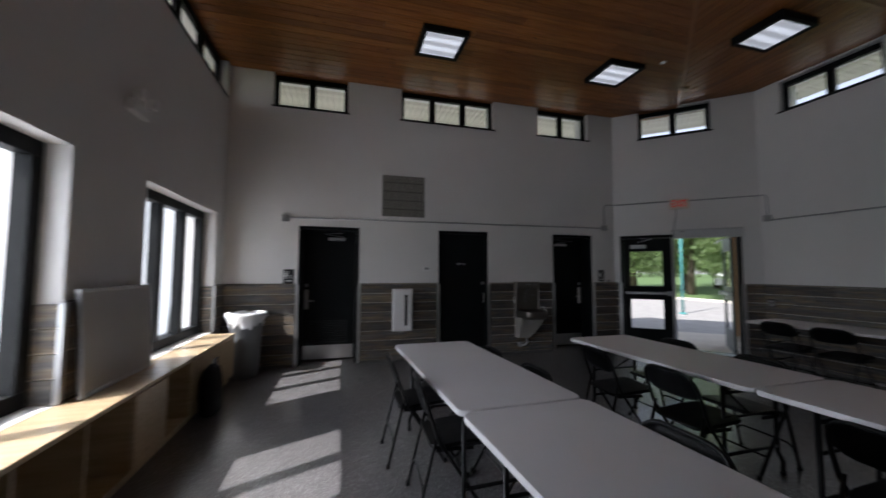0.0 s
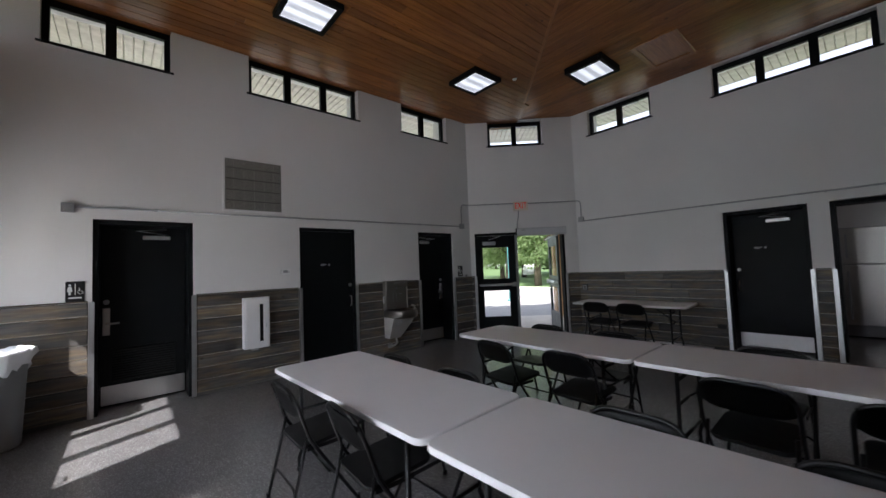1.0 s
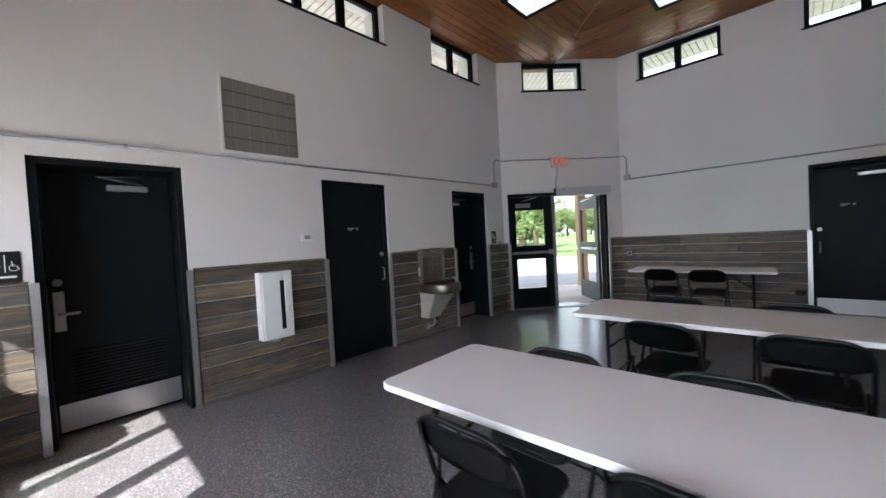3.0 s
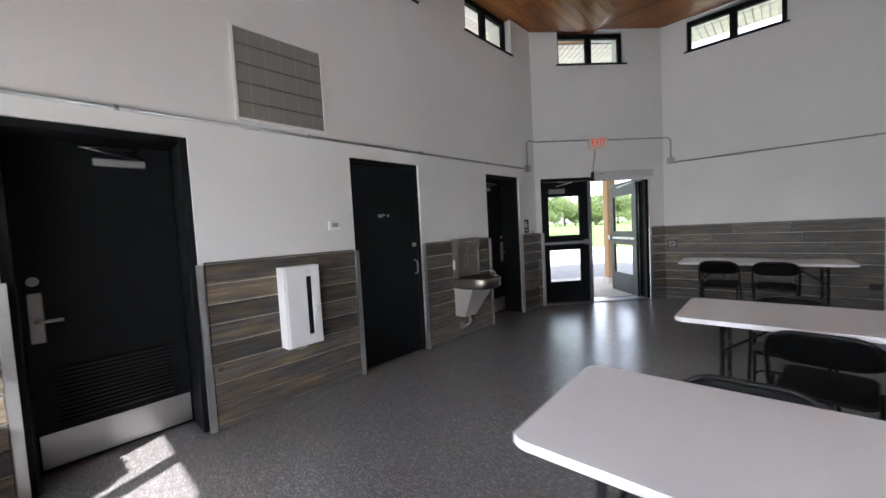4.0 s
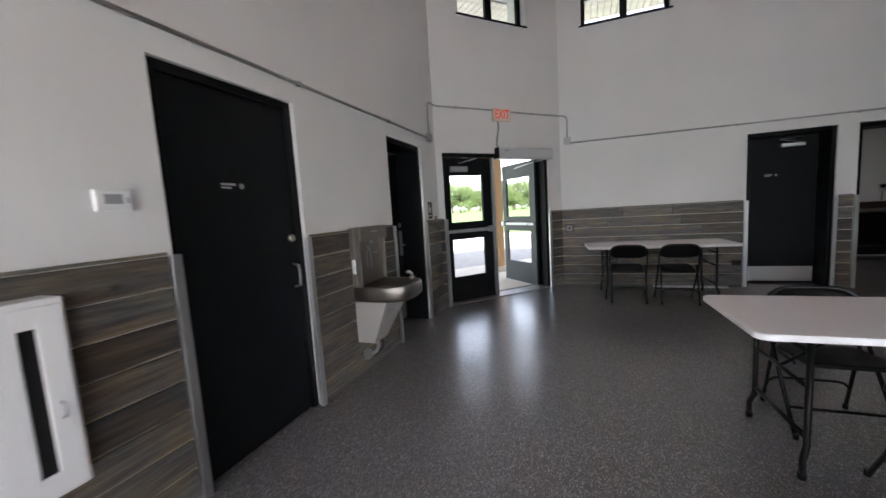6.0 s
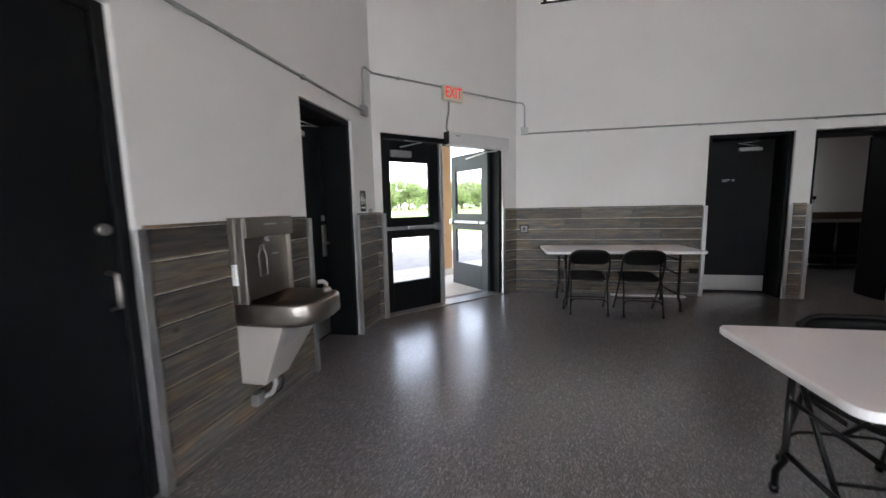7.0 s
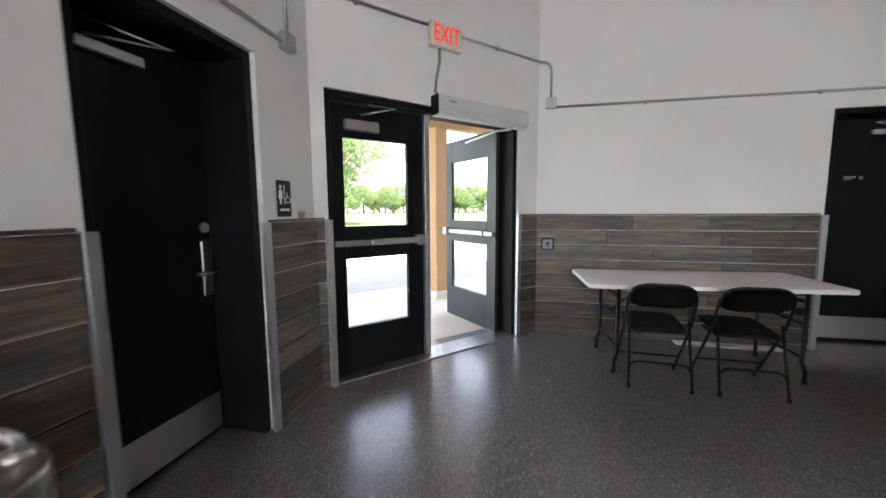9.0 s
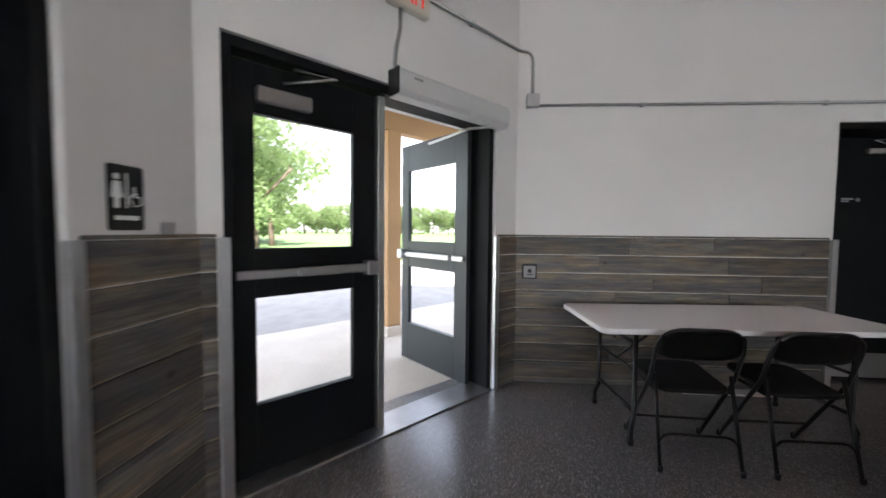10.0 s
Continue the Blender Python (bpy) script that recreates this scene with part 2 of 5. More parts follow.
def tube(bm, pts, r, seg=8, closed=False):
    """A round bar along a line of points."""
    pts = [Vector(p) for p in pts]
    n = len(pts)
    rings = []
    ref = None
    for i, p in enumerate(pts):
        a = pts[i - 1] if i > 0 or closed else p
        c = pts[(i + 1) % n] if i < n - 1 or closed else p
        t = (c - a).normalized()
        if ref is None:
            ref = t.cross(Vector((0, 0, 1)))
            if ref.length < 0.1:
                ref = t.cross(Vector((1, 0, 0)))
            ref.normalize()
        ref = (ref - t * ref.dot(t)).normalized()
        side = t.cross(ref)
        rings.append([bm.verts.new(p + r * (math.cos(2 * math.pi * k / seg) * ref + math.sin(2 * math.pi * k / seg) * side)) for k in range(seg)])
    for i in range(n if closed else n - 1):
        a, b = rings[i], rings[(i + 1) % n]
        for k in range(seg):
            bm.faces.new((a[k], a[(k + 1) % seg], b[(k + 1) % seg], b[k])).smooth = True
    if not closed:
        bm.faces.new(rings[0][::-1])
        bm.faces.new(rings[-1])
    return bm


def bend(p0, p1, p2, r, n=5):
    """Points of a rounded corner at p1, between p0 and p2."""
    p0, p1, p2 = Vector(p0), Vector(p1), Vector(p2)
    a, c = p1 + (p0 - p1).normalized() * r, p1 + (p2 - p1).normalized() * r
    return [a.lerp(p1, i / n).lerp(p1.lerp(c, i / n), i / n) for i in range(n + 1)]


def rounded(w, h, r, n=5):
    """Outline of a rounded rectangle, centred."""
    out = []
    for cx, cy, a0 in ((w / 2 - r, h / 2 - r, 0), (-w / 2 + r, h / 2 - r, 90), (-w / 2 + r, -h / 2 + r, 180), (w / 2 - r, -h / 2 + r, 270)):
        for i in range(n + 1):
            a = radians(a0 + 90 * i / n)
            out.append((cx + r * math.cos(a), cy + r * math.sin(a)))
    return out


def slab(bm, outline, z0, z1, edge=0.0, m=None):
    """A plate with the outline, between two heights, with softened rims."""
    def ring(z, s):
        vs = []
        for x, y in outline:
            l = math.hypot(x, y)
            v = Vector((x - s * x / l if l else x, y - s * y / l if l else y, z))
            vs.append(bm.verts.new(m @ v if m is not None else v))
        return vs
    hs = [(z0, edge), (z0 + edge, 0), (z1 - edge, 0), (z1, edge)] if edge else [(z0, 0), (z1, 0)]
    rs = [ring(z, s) for z, s in hs]
    n = len(outline)
    for a, b in zip(rs, rs[1:]):
        for i in range(n):
            bm.faces.new((a[i], a[(i + 1) % n], b[(i + 1) % n], b[i]))
    bm.faces.new(rs[0][::-1])
    bm.faces.new(rs[-1])
    return bm


def cyl(bm, p, r0, r1, h, seg=16, axis="z"):
    """A cone or cylinder from point p along an axis."""
    t = {"x": Matrix.Rotation(radians(90), 4, "Y"), "y": Matrix.Rotation(radians(-90), 4, "X"), "z": ident()}[axis]
    m = Matrix.Translation(p) @ t
    a = [bm.verts.new(m @ Vector((r0 * math.cos(2 * math.pi * k / seg), r0 * math.sin(2 * math.pi * k / seg), 0))) for k in range(seg)]
    b = [bm.verts.new(m @ Vector((r1 * math.cos(2 * math.pi * k / seg), r1 * math.sin(2 * math.pi * k / seg), h))) for k in range(seg)]
    for k in range(seg):
        bm.faces.new((a[k], a[(k + 1) % seg], b[(k + 1) % seg], b[k])).smooth = True
    bm.faces.new(a[::-1])
    bm.faces.new(b)
    return bm


def mesh_of(name, bm, material):
    bmesh.ops.recalc_face_normals(bm, faces=bm.faces[:])
    me = bpy.data.meshes.new(name)
    bm.to_mesh(me)
    bm.free()
    me.materials.append(material)
    return me


def part(name, bm, material, parent=None, label=""):
    """One mesh object out of a bmesh, under a thing or a part."""
    ob = new(name, mesh_of(name, bm, material))
    ob.parent = parent
    return tagged(ob, label)


def thing(name, m, label, category, group="", kind=""):
    """An Empty that carries the parts of one thing."""
    ob = new(name)
    ob.empty_display_size = 0.1
    ob.matrix_basis = m
    return tagged(ob, label, category, group, kind)


def B():
    return bmesh.new()


# ---- plan ----
XL, YB, XC, YS = -0.8, 6.885, 7.82, -3.2
EAVE, THICK, DADO = 4.64, 0.42, 1.255
DX, DY = 6.15, 5.32
DLEN = math.hypot(XC - DX, YB - DY)
DU = ((XC - DX) / DLEN, (DY - YB) / DLEN)


def frame_of(origin, u, v):
    return Matrix(((u[0], v[0], 0, origin[0]), (u[1], v[1], 0, origin[1]), (0, 0, 1, 0), (0, 0, 0, 1)))


NORTH = frame_of((XL, YB), (1, 0), (0, 1))
EAST = frame_of((XC, DY), (0, -1), (1, 0))
DIAG = frame_of((DX, YB), DU, (-DU[1], DU[0]))
WEST = frame_of((XL, YS), (0, 1), (-1, 0))
SOUTH = frame_of((XC, YS), (-1, 0), (0, -1))


def wall(name, m, length, height, thick, holes, label, u_from=0.0):
    """A wall with real thickness and openings (u0, u1, z0, z1), in the wall's own frame."""
    us = sorted({u_from, length, *[h[0] for h in holes], *[h[1] for h in holes]})
    zs = sorted({0.0, height, *[h[2] for h in holes], *[h[3] for h in holes]})
    solid = {}
    for i in range(len(us) - 1):
        for j in range(len(zs) - 1):
            cu, cz = (us[i] + us[i + 1]) / 2, (zs[j] + zs[j + 1]) / 2
            solid[i, j] = not any(h[0] < cu < h[1] and h[2] < cz < h[3] for h in holes)
    bm = B()
    verts = {}

    def v(i, j, k):
        if (i, j, k) not in verts:
            verts[i, j, k] = bm.verts.new((us[i], k * thick, zs[j]))
        return verts[i, j, k]
    for (i, j), s in solid.items():
        if not s:
            continue
        bm.faces.new((v(i, j, 0), v(i + 1, j, 0), v(i + 1, j + 1, 0), v(i, j + 1, 0)))
        bm.faces.new((v(i, j, 1), v(i, j + 1, 1), v(i + 1, j + 1, 1), v(i + 1, j, 1)))
        for di, dj, a, b in ((-1, 0, (i, j), (i, j + 1)), (1, 0, (i + 1, j), (i + 1, j + 1)), (0, -1, (i, j), (i + 1, j)), (0, 1, (i, j + 1), (i + 1, j + 1))):
            if not solid.get((i + di, j + dj), False):
                bm.faces.new((v(*a, 0), v(*b, 0), v(*b, 1), v(*a, 1)))
    ob = part(name, bm, WALL)
    ob.matrix_basis = m
    return tagged(ob, label, "wall", kind="structure")


# openings, along each wall's own u
ND = [(a - XL, c - XL, 0, 2.18) for a, c in ((0.243, 1.175), (2.515, 3.44), (4.755, 5.635))]
NW = [(a - XL, c - XL, 4.075, 4.615) for a, c in ((-0.18, 0.95), (1.845, 3.56), (4.46, 5.58))]
ED = [(DY - 2.795, DY - 1.815, 0, 2.19), (DY - 1.6, DY - 0.66, 0, 2.19)]
EW = [(DY - a, DY - c, 4.11, 4.615) for a, c in ((4.96, 3.74), (2.8, 1.02))]
DD = [(0.1, 2.02, 0, 2.18)]
DW = [(0.475, 1.65, 4.075, 4.615)]
BENCH = 0.63
WW = [(a - YS, c - YS, BENCH, 2.27) for a, c in ((1.79, 3.63), (4.59, 6.5))]
WC = [(4.6 - YS, 6.75 - YS, 4.075, 4.615)]

wall("wall_north", NORTH, DX - XL, EAVE, THICK, ND + NW, "white painted wall with three black doors and clerestory windows", -THICK)
wall("wall_diagonal", DIAG, DLEN, EAVE, THICK, DD + DW, "short white painted wall with a double exit door")
wall("wall_east", EAST, DY - YS + THICK, EAVE, THICK, ED + EW, "white painted wall with a door and an open kitchen doorway")
wall("wall_west", WEST, YB - YS, EAVE, THICK, WW + WC, "white painted wall with deep windows above a low bench", 0)
wall("wall_south", SOUTH, XC - XL + THICK, EAVE, THICK, [], "plain white painted wall", 0)

# the bright sky at the two side windows
for u0, u1, z0, z1 in WW:
    lamp = new("window_daylight", bpy.data.lights.new("window_daylight", "AREA"))
    lamp.data.shape, lamp.data.size, lamp.data.size_y = "RECTANGLE", u1 - u0, z1 - z0
    lamp.data.energy, lamp.data.color = 17 if u0 < 6 else 6.5, (0.93, 0.97, 1.0)
    lamp.matrix_basis = look((XL - THICK - 0.05, YS + (u0 + u1) / 2, (z0 + z1) / 2), (XL + 3, YS + (u0 + u1) / 2, (z0 + z1) / 2 - 0.3))

# ---- floor and ceiling ----
b = B()
poly = [(XL - 0.02, YS), (XC + 0.42, YS), (XC + 0.42, DY + 0.1), (DX + 0.18, YB + 0.42), (XL - 0.02, YB + 0.42)]
vs = [b.verts.new((x, y, 0)) for x, y in poly]
b.faces.new(vs)
floor = tagged(part("floor", b, FLOOR), "dark grey speckled epoxy flake floor with a soft sheen", "floor", kind="structure")


def ceiling():
    """Tongue and groove boards, mitred along the diagonal seam."""
    me = bpy.data.meshes.new("ceiling")
    V, F, UV = [], [], []
    wide, gap = 0.135, 0.006
    c0 = Vector(((DX + XC) / 2, (YB + DY) / 2))

    y = YB + 0.1
    rows = []
    while y > YS - 0.3:
        rows.append(("n", y, y - wide))
        y -= wide
    x = XC + 0.1
    while x > XL - 0.3:
        rows.append(("e", x, x - wide))
        x -= wide

    def quad(pts, uv):
        k = len(V)
        for (px, py, pz) in pts:
            V.append((px, py, pz))
        F.append((k, k + 1, k + 2, k + 3))
        UV.extend(uv)
    rnd = random.Random(4)
    for kind, a, c in rows:
        a2, c2 = a - gap / 2, c + gap / 2
        # the seam: y - c0.y = x - c0.x
        if kind == "n":
            e0, e1 = a2 - c0.y + c0.x, c2 - c0.y + c0.x
            s = XL - 0.2
            if min(e0, e1) <= s:
                continue
            cuts = [s]
            while cuts[-1] < min(e0, e1) - 3.5:
                cuts.append(cuts[-1] + rnd.uniform(2.2, 4.2))
            for n, u in enumerate(cuts):
                last = n == len(cuts) - 1
                f0, f1 = (e0, e1) if last else (cuts[n + 1] - 0.002, cuts[n + 1] - 0.002)
                lo = [(u, a2, EAVE), (f0, a2, EAVE), (f1, c2, EAVE), (u, c2, EAVE)]
                quad(lo, [(u, a2), (f0, a2), (f1, c2), (u, c2)])
        else:
            e0, e1 = a2 - c0.x + c0.y, c2 - c0.x + c0.y
            s = YS - 0.2
            if min(e0, e1) <= s:
                continue
            cuts = [s]
            while cuts[-1] < min(e0, e1) - 3.5:
                cuts.append(cuts[-1] + rnd.uniform(2.2, 4.2))
            for n, u in enumerate(cuts):
                last = n == len(cuts) - 1
                f0, f1 = (e0, e1) if last else (cuts[n + 1] - 0.002, cuts[n + 1] - 0.002)
                lo = [(a2, u, EAVE), (a2, f0, EAVE), (c2, f1, EAVE), (c2, u, EAVE)]
                quad(lo, [(u + 40, a2), (f0 + 40, a2), (f1 + 40, c2), (u + 40, c2)])
    me.from_pydata(V, [], F)
    uvl = me.uv_layers.new(name="UVMap")
    for i, uv in enumerate(UV):
        uvl.data[i].uv = uv
    me.materials.append(CEIL)
    ob = new("ceiling", me)
    mod = ob.modifiers.new("thickness", "SOLIDIFY")
    mod.thickness, mod.offset = 0.03, 1
    return tagged(ob, "orange brown varnished pine board ceiling, mitred at the corner", "ceiling", kind="structure")


ceiling()
b = B()
box(b, XL - 0.3, XC + 0.3, YS - 0.3, YB + 0.3, EAVE + 0.04, EAVE + 0.2)
tagged(part("roof_deck", b, PINE), "wooden roof deck above the board ceiling", "roof", kind="structure")

# seam board along the mitre
b = B()
c0 = Vector(((DX + XC) / 2, (YB + DY) / 2, EAVE))
box(b, -9.5, 0.0, -0.05, 0.05, -0.02, 0.0, 0.005)
seam = part("trim_ceiling_seam", b, TRIMWOOD)
seam.matrix_basis = Matrix.Translation(c0) @ Matrix.Rotation(radians(45), 4, "Z")
tagged(seam, "varnished cover board along the ceiling mitre", "trim", kind="structure")

# ---- soffits outside ----
def soffit(name, m, u0, u1, v1, z=EAVE):
    """Boards under the eaves, laid outwards from the wall."""
    s = thing(name, m, "pale wooden soffit boards under the eaves", "soffit", kind="structure")
    b = B()
    box(b, u0, u1, THICK + 0.002, v1, z + 0.035, z + 0.1)
    part("deck", b, SOFFIT, s)
    b = B()
    box(b, u0, u1, v1 + 0.001, v1 + 0.03, z + 0.006, z + 0.12)
    part("fascia", b, SOFFIT, s)
    n = int((u1 - u0) / 0.105)
    pb = B()
    box(pb, 0.004, 0.101, THICK + 0.003, v1, z + 0.008, z + 0.032, 0.005)
    me = mesh_of("board", pb, SOFFIT)
    for i in range(n):
        ob = new("board", me)
        ob.parent = s
        ob.matrix_basis = Matrix.Translation((u0 + i * 0.105, 0, 0))


soffit("soffit_north", NORTH, -0.6, DX - XL + 0.2, 1.75)
soffit("soffit_diagonal", DIAG, -0.7, DLEN + 0.7, 1.3, EAVE - 0.05)
soffit("soffit_east", EAST, -0.3, 6.2, 1.1)
soffit("soffit_west", WEST, 6.5, YB - YS, 1.2)


# ---- windows ----
def clerestory(name, m, u0, u1, z0, z1, panes):
    w = thing(name, m, "black framed clerestory window of %s panes under the ceiling" % {2: "two", 3: "three"}[panes], "window", "clerestory windows", "structure")
    b = B()
    f, d0, d1 = 0.06, 0.1, 0.17
    box(b, u0, u1, d0, d1, z1 - f - 0.02, z1, 0.004)
    box(b, u0, u1, d0, d1, z0, z0 + f, 0.004)
    box(b, u0, u0 + f, d0, d1, z0 + f, z1 - f - 0.02, 0.004)
    box(b, u1 - f, u1, d0, d1, z0 + f, z1 - f - 0.02, 0.004)
    step = (u1 - u0) / panes
    for k in range(1, panes):
        box(b, u0 + k * step - 0.05, u0 + k * step + 0.05, d0, d1, z0 + f, z1 - f - 0.02, 0.004)
    part("window_frame", b, BLACK, w)
    b = B()
    box(b, u0 - 0.03, u1 + 0.03, -0.02, d0, z0 - 0.022, z0 + 0.001, 0.004)
    part("window_sill", b, BLACK, w)
    for k in range(panes):
        b = B()
        a, c = u0 + k * step + 0.05, u0 + (k + 1) * step - 0.05
        box(b, a, c, 0.13, 0.136, z0 + f - 0.005, z1 - f - 0.015)
        g = part("pane", b, GLASS, w)
        g.visible_shadow = False
    return w


k = 0
for m, rows in ((NORTH, NW), (DIAG, DW), (EAST, EW), (WEST, WC)):
    for u0, u1, z0, z1 in rows:
        k += 1
        clerestory("window_%d" % k, m, u0, u1, z0, z1, 3 if u1 - u0 > 1.5 else 2)


def side_window(name, u0, u1, z0, z1):
    w = thing(name, WEST, "tall black framed window in a deep white reveal", "window", "side windows", "structure")
    b = B()
    f, d0, d1 = 0.1, 0.14, 0.24
    box(b, u0, u1, d0, d1, z1 - f, z1, 0.004)
    box(b, u0, u1, d0, d1, z0, z0 + f, 0.004)
    n = 3
    step = (u1 - u0 - f) / n
    for i in range(n + 1):
        box(b, u0 + i * step, u0 + i * step + f, d0, d1, z0 + f, z1 - f, 0.004)
    part("window_frame", b, BLACK, w)
    for i in range(n):
        b = B()
        box(b, u0 + i * step + f - 0.004, u0 + (i + 1) * step + 0.004, 0.19, 0.196, z0 + f - 0.004, z1 - f + 0.004)
        g = part("pane", b, GLASS, w)
        g.visible_shadow = False
    return w


for i, (u0, u1, z0, z1) in enumerate(WW):
    side_window("window_%d" % (k + 1 + i), u0, u1, z0, z1)


# ---- doors ----
def door_frame(bm, u0, u1, z1, deep, face=0.05):
    box(bm, u0, u0 + face, 0.03, deep, 0, z1, 0.003)
    box(bm, u1 - face, u1, 0.03, deep, 0, z1, 0.003)
    box(bm, u0 + face, u1 - face, 0.03, deep, z1 - face, z1, 0.003)


def single_door(name, m, u0, u1, z1, deep, hinge_left, label, kick=True, louver=False, closer=True, lever=False):
    d = thing(name, m, label, "door", kind="structure")
    b = B()
    door_frame(b, u0, u1, z1, deep + 0.06)
    part("door_frame", b, BLACK, d)
    b = B()
    a, c, t = u0 + 0.053, u1 - 0.053, z1 - 0.053
    box(b, a, c, deep, deep + 0.045, 0.012, t, 0.003)
    leaf = part("door_leaf", b, BLACK, d)
    if kick:
        b = B()
        box(b, a + 0.012, c - 0.012, deep - 0.003, deep, 0.03, 0.25, 0.001)
        part("kick_plate", b, KICK, d, "brushed steel kick plate")
    if louver:
        b = B()
        lu0, lu1, lz0, lz1 = a + 0.11, c - 0.11, 0.29, 0.66
        box(b, lu0 - 0.02, lu1 + 0.02, deep - 0.008, deep, lz1, lz1 + 0.02)
        box(b, lu0 - 0.02, lu1 + 0.02, deep - 0.008, deep, lz0 - 0.02, lz0)
        box(b, lu0 - 0.02, lu0, deep - 0.008, deep, lz0, lz1)
        box(b, lu1, lu1 + 0.02, deep - 0.008, deep, lz0, lz1)
        grille = part("louvre_frame", b, BLACK, d, "black louvre frame")
        n = 13
        sl = B()
        box(sl, lu0, lu1, -0.0015, 0.0015, 0, 0.024, 0, Matrix.Rotation(radians(38), 4, "X"))
        me = mesh_of("louvre_slat", sl, LOUVRE)
        for i in range(n):
            ob = new("louvre_slat", me)
            ob.parent = grille
            ob.matrix_basis = Matrix.Translation((0, deep - 0.004, lz0 + 0.004 + (lz1 - lz0) * i / n))
    if closer:
        b = B()
        s = 1 if hinge_left else -1
        h = a if hinge_left else c
        x0, x1 = sorted((h + s * 0.16, h + s * 0.44))
        box(b, x0, x1, deep - 0.045, deep, t - 0.15, t - 0.1, 0.006)
        part("door_closer", b, ALU, d, "aluminium door closer")
        b = B()
        tube(b, [(h + s * 0.2, deep - 0.03, t - 0.09), (h + s * 0.5, deep - 0.14, t - 0.055), (h + s * 0.2, deep - 0.02, t - 0.02)], 0.008, 6)
        part("closer_arm", b, ALU, d)
    lock = c - 0.042 if hinge_left else a + 0.055
    s = -1 if hinge_left else 1
    b = B()
    if lever:
        box(b, lock - 0.035, lock + 0.035, deep - 0.014, deep, 0.84, 1.16, 0.006)
        tube(b, [(lock, deep - 0.01, 0.98), (lock, deep - 0.06, 0.98), (lock + s * 0.02, deep - 0.065, 0.98), (lock + s * 0.12, deep - 0.065, 0.98)], 0.011, 8)
        part("lever_handle", b, STEEL, d, "steel lever lock set")
        b = B()
        cyl(b, (lock, deep, 1.23), 0.03, 0.028, -0.012, 18, "y")
        part("deadbolt", b, GREYP, d)
    else:
        cyl(b, (lock, deep, 1.26), 0.028, 0.024, -0.02, 18, "y")
        part("lock_cylinder", b, STEEL, d)
        b = B()
        pts = [(lock, deep, 1.08), (lock, deep - 0.045, 1.07), (lock, deep - 0.05, 1.0), (lock, deep - 0.045, 0.93), (lock, deep, 0.92)]
        tube(b, pts, 0.009, 8)
        part("pull_handle", b, STEEL, d, "steel pull handle")
    return d


single_door("door_1", NORTH, *ND[0][:2], 2.18, 0.3, False, "black door with steel lever, louvre grille and kick plate, closed", True, True, True, True)
single_door("door_2", NORTH, *ND[1][:2], 2.18, 0.05, True, "plain black door with a small sign, closed", False, False, False)
single_door("door_3", NORTH, *ND[2][:2], 2.18, 0.32, True, "black recessed restroom door with kick plate, closed", True, False, True, True)
single_door("door_4", EAST, *ED[0][:2], 2.19, 0.3, False, "black door with kick plate and closer, closed", True)


def leaf_glazed(bm, w, h, t):
    """Rails and stiles of a door leaf with two lites; u from 0 to w, v from 0 to t."""
    for a, c, z0, z1 in ((0, 0.115, 0.01, h), (w - 0.15, w, 0.01, h), (0.115, w - 0.15, 0.01, 0.38), (0.115, w - 0.15, 0.94, 1.195), (0.115, w - 0.15, 1.875, h)):
        box(bm, a, c, 0, t, z0, z1, 0.003)


def double_door():
    u0, u1, z1 = DD[0][0], DD[0][1], 2.18
    d = thing("door_5", DIAG, "dark glazed double exit door, one leaf standing open outwards", "door", kind="structure")
    b = B()
    door_frame(b, u0, u1, z1, 0.24)
    part("door_frame", b, BLACK, d)
    mid = 1.0
    b = B()
    box(b, mid - 0.025, mid + 0.025, 0.09, 0.18, 0.01, z1 - 0.05, 0.004)
    part("mullion", b, ALU, d, "aluminium centre mullion")
    b = B()
    box(b, u0 + 0.03, u1 - 0.03, -0.01, 0.24, 0.0, 0.012, 0.003)
    part("threshold", b, ALU, d, "ribbed aluminium threshold")
    w, h = mid - 0.028 - (u0 + 0.053), z1 - 0.055
    for side in (0, 1):
        if side == 1:
            w = u1 - 0.053 - mid - 0.028
        if side == 0:
            m = Matrix.Translation((u0 + 0.053, 0.125, 0))
        else:
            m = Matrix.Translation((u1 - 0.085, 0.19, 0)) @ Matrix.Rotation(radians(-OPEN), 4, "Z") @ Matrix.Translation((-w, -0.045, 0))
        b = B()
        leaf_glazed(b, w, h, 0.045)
        # the open leaf is lighter: the daylight it catches is in its colour
        leaf = part("door_leaf", b, BLACK if side == 0 else BLACK_DAYLIT, d)
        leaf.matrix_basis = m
        for z0, za in ((0.38, 0.94), (1.195, 1.875)):
            b = B()
            box(b, 0.113, w - 0.148, 0.02, 0.026, z0 - 0.002, za + 0.002)
            g = part("pane", b, GLASS, leaf)
            g.visible_shadow = False
        b = B()
        box(b, 0.02, w - 0.02, -0.035, -0.005, 1.04, 1.085, 0.006)
        box(b, 0.3 if side else w - 0.5, 0.78 if side else w - 0.06, -0.06, -0.03, 1.04, 1.09, 0.008)
        box(b, w - 0.09 if not side else 0.01, w - 0.01 if not side else 0.09, -0.07, 0.0, 1.02, 1.11, 0.008)
        part("panic_bar", b, ALU, leaf, "aluminium panic bar")
        b = B()
        if side == 0:
            box(b, 0.12, 0.4, -0.05, 0, h - 0.2, h - 0.12, 0.008)
            tube(b, [(0.25, -0.03, h - 0.08), (0.5, -0.13, h - 0.02), (0.3, -0.05, h + 0.0)], 0.008, 6)
            part("door_closer", b, ALU, leaf, "aluminium door closer")
    return d


OPEN = 92
double_door()


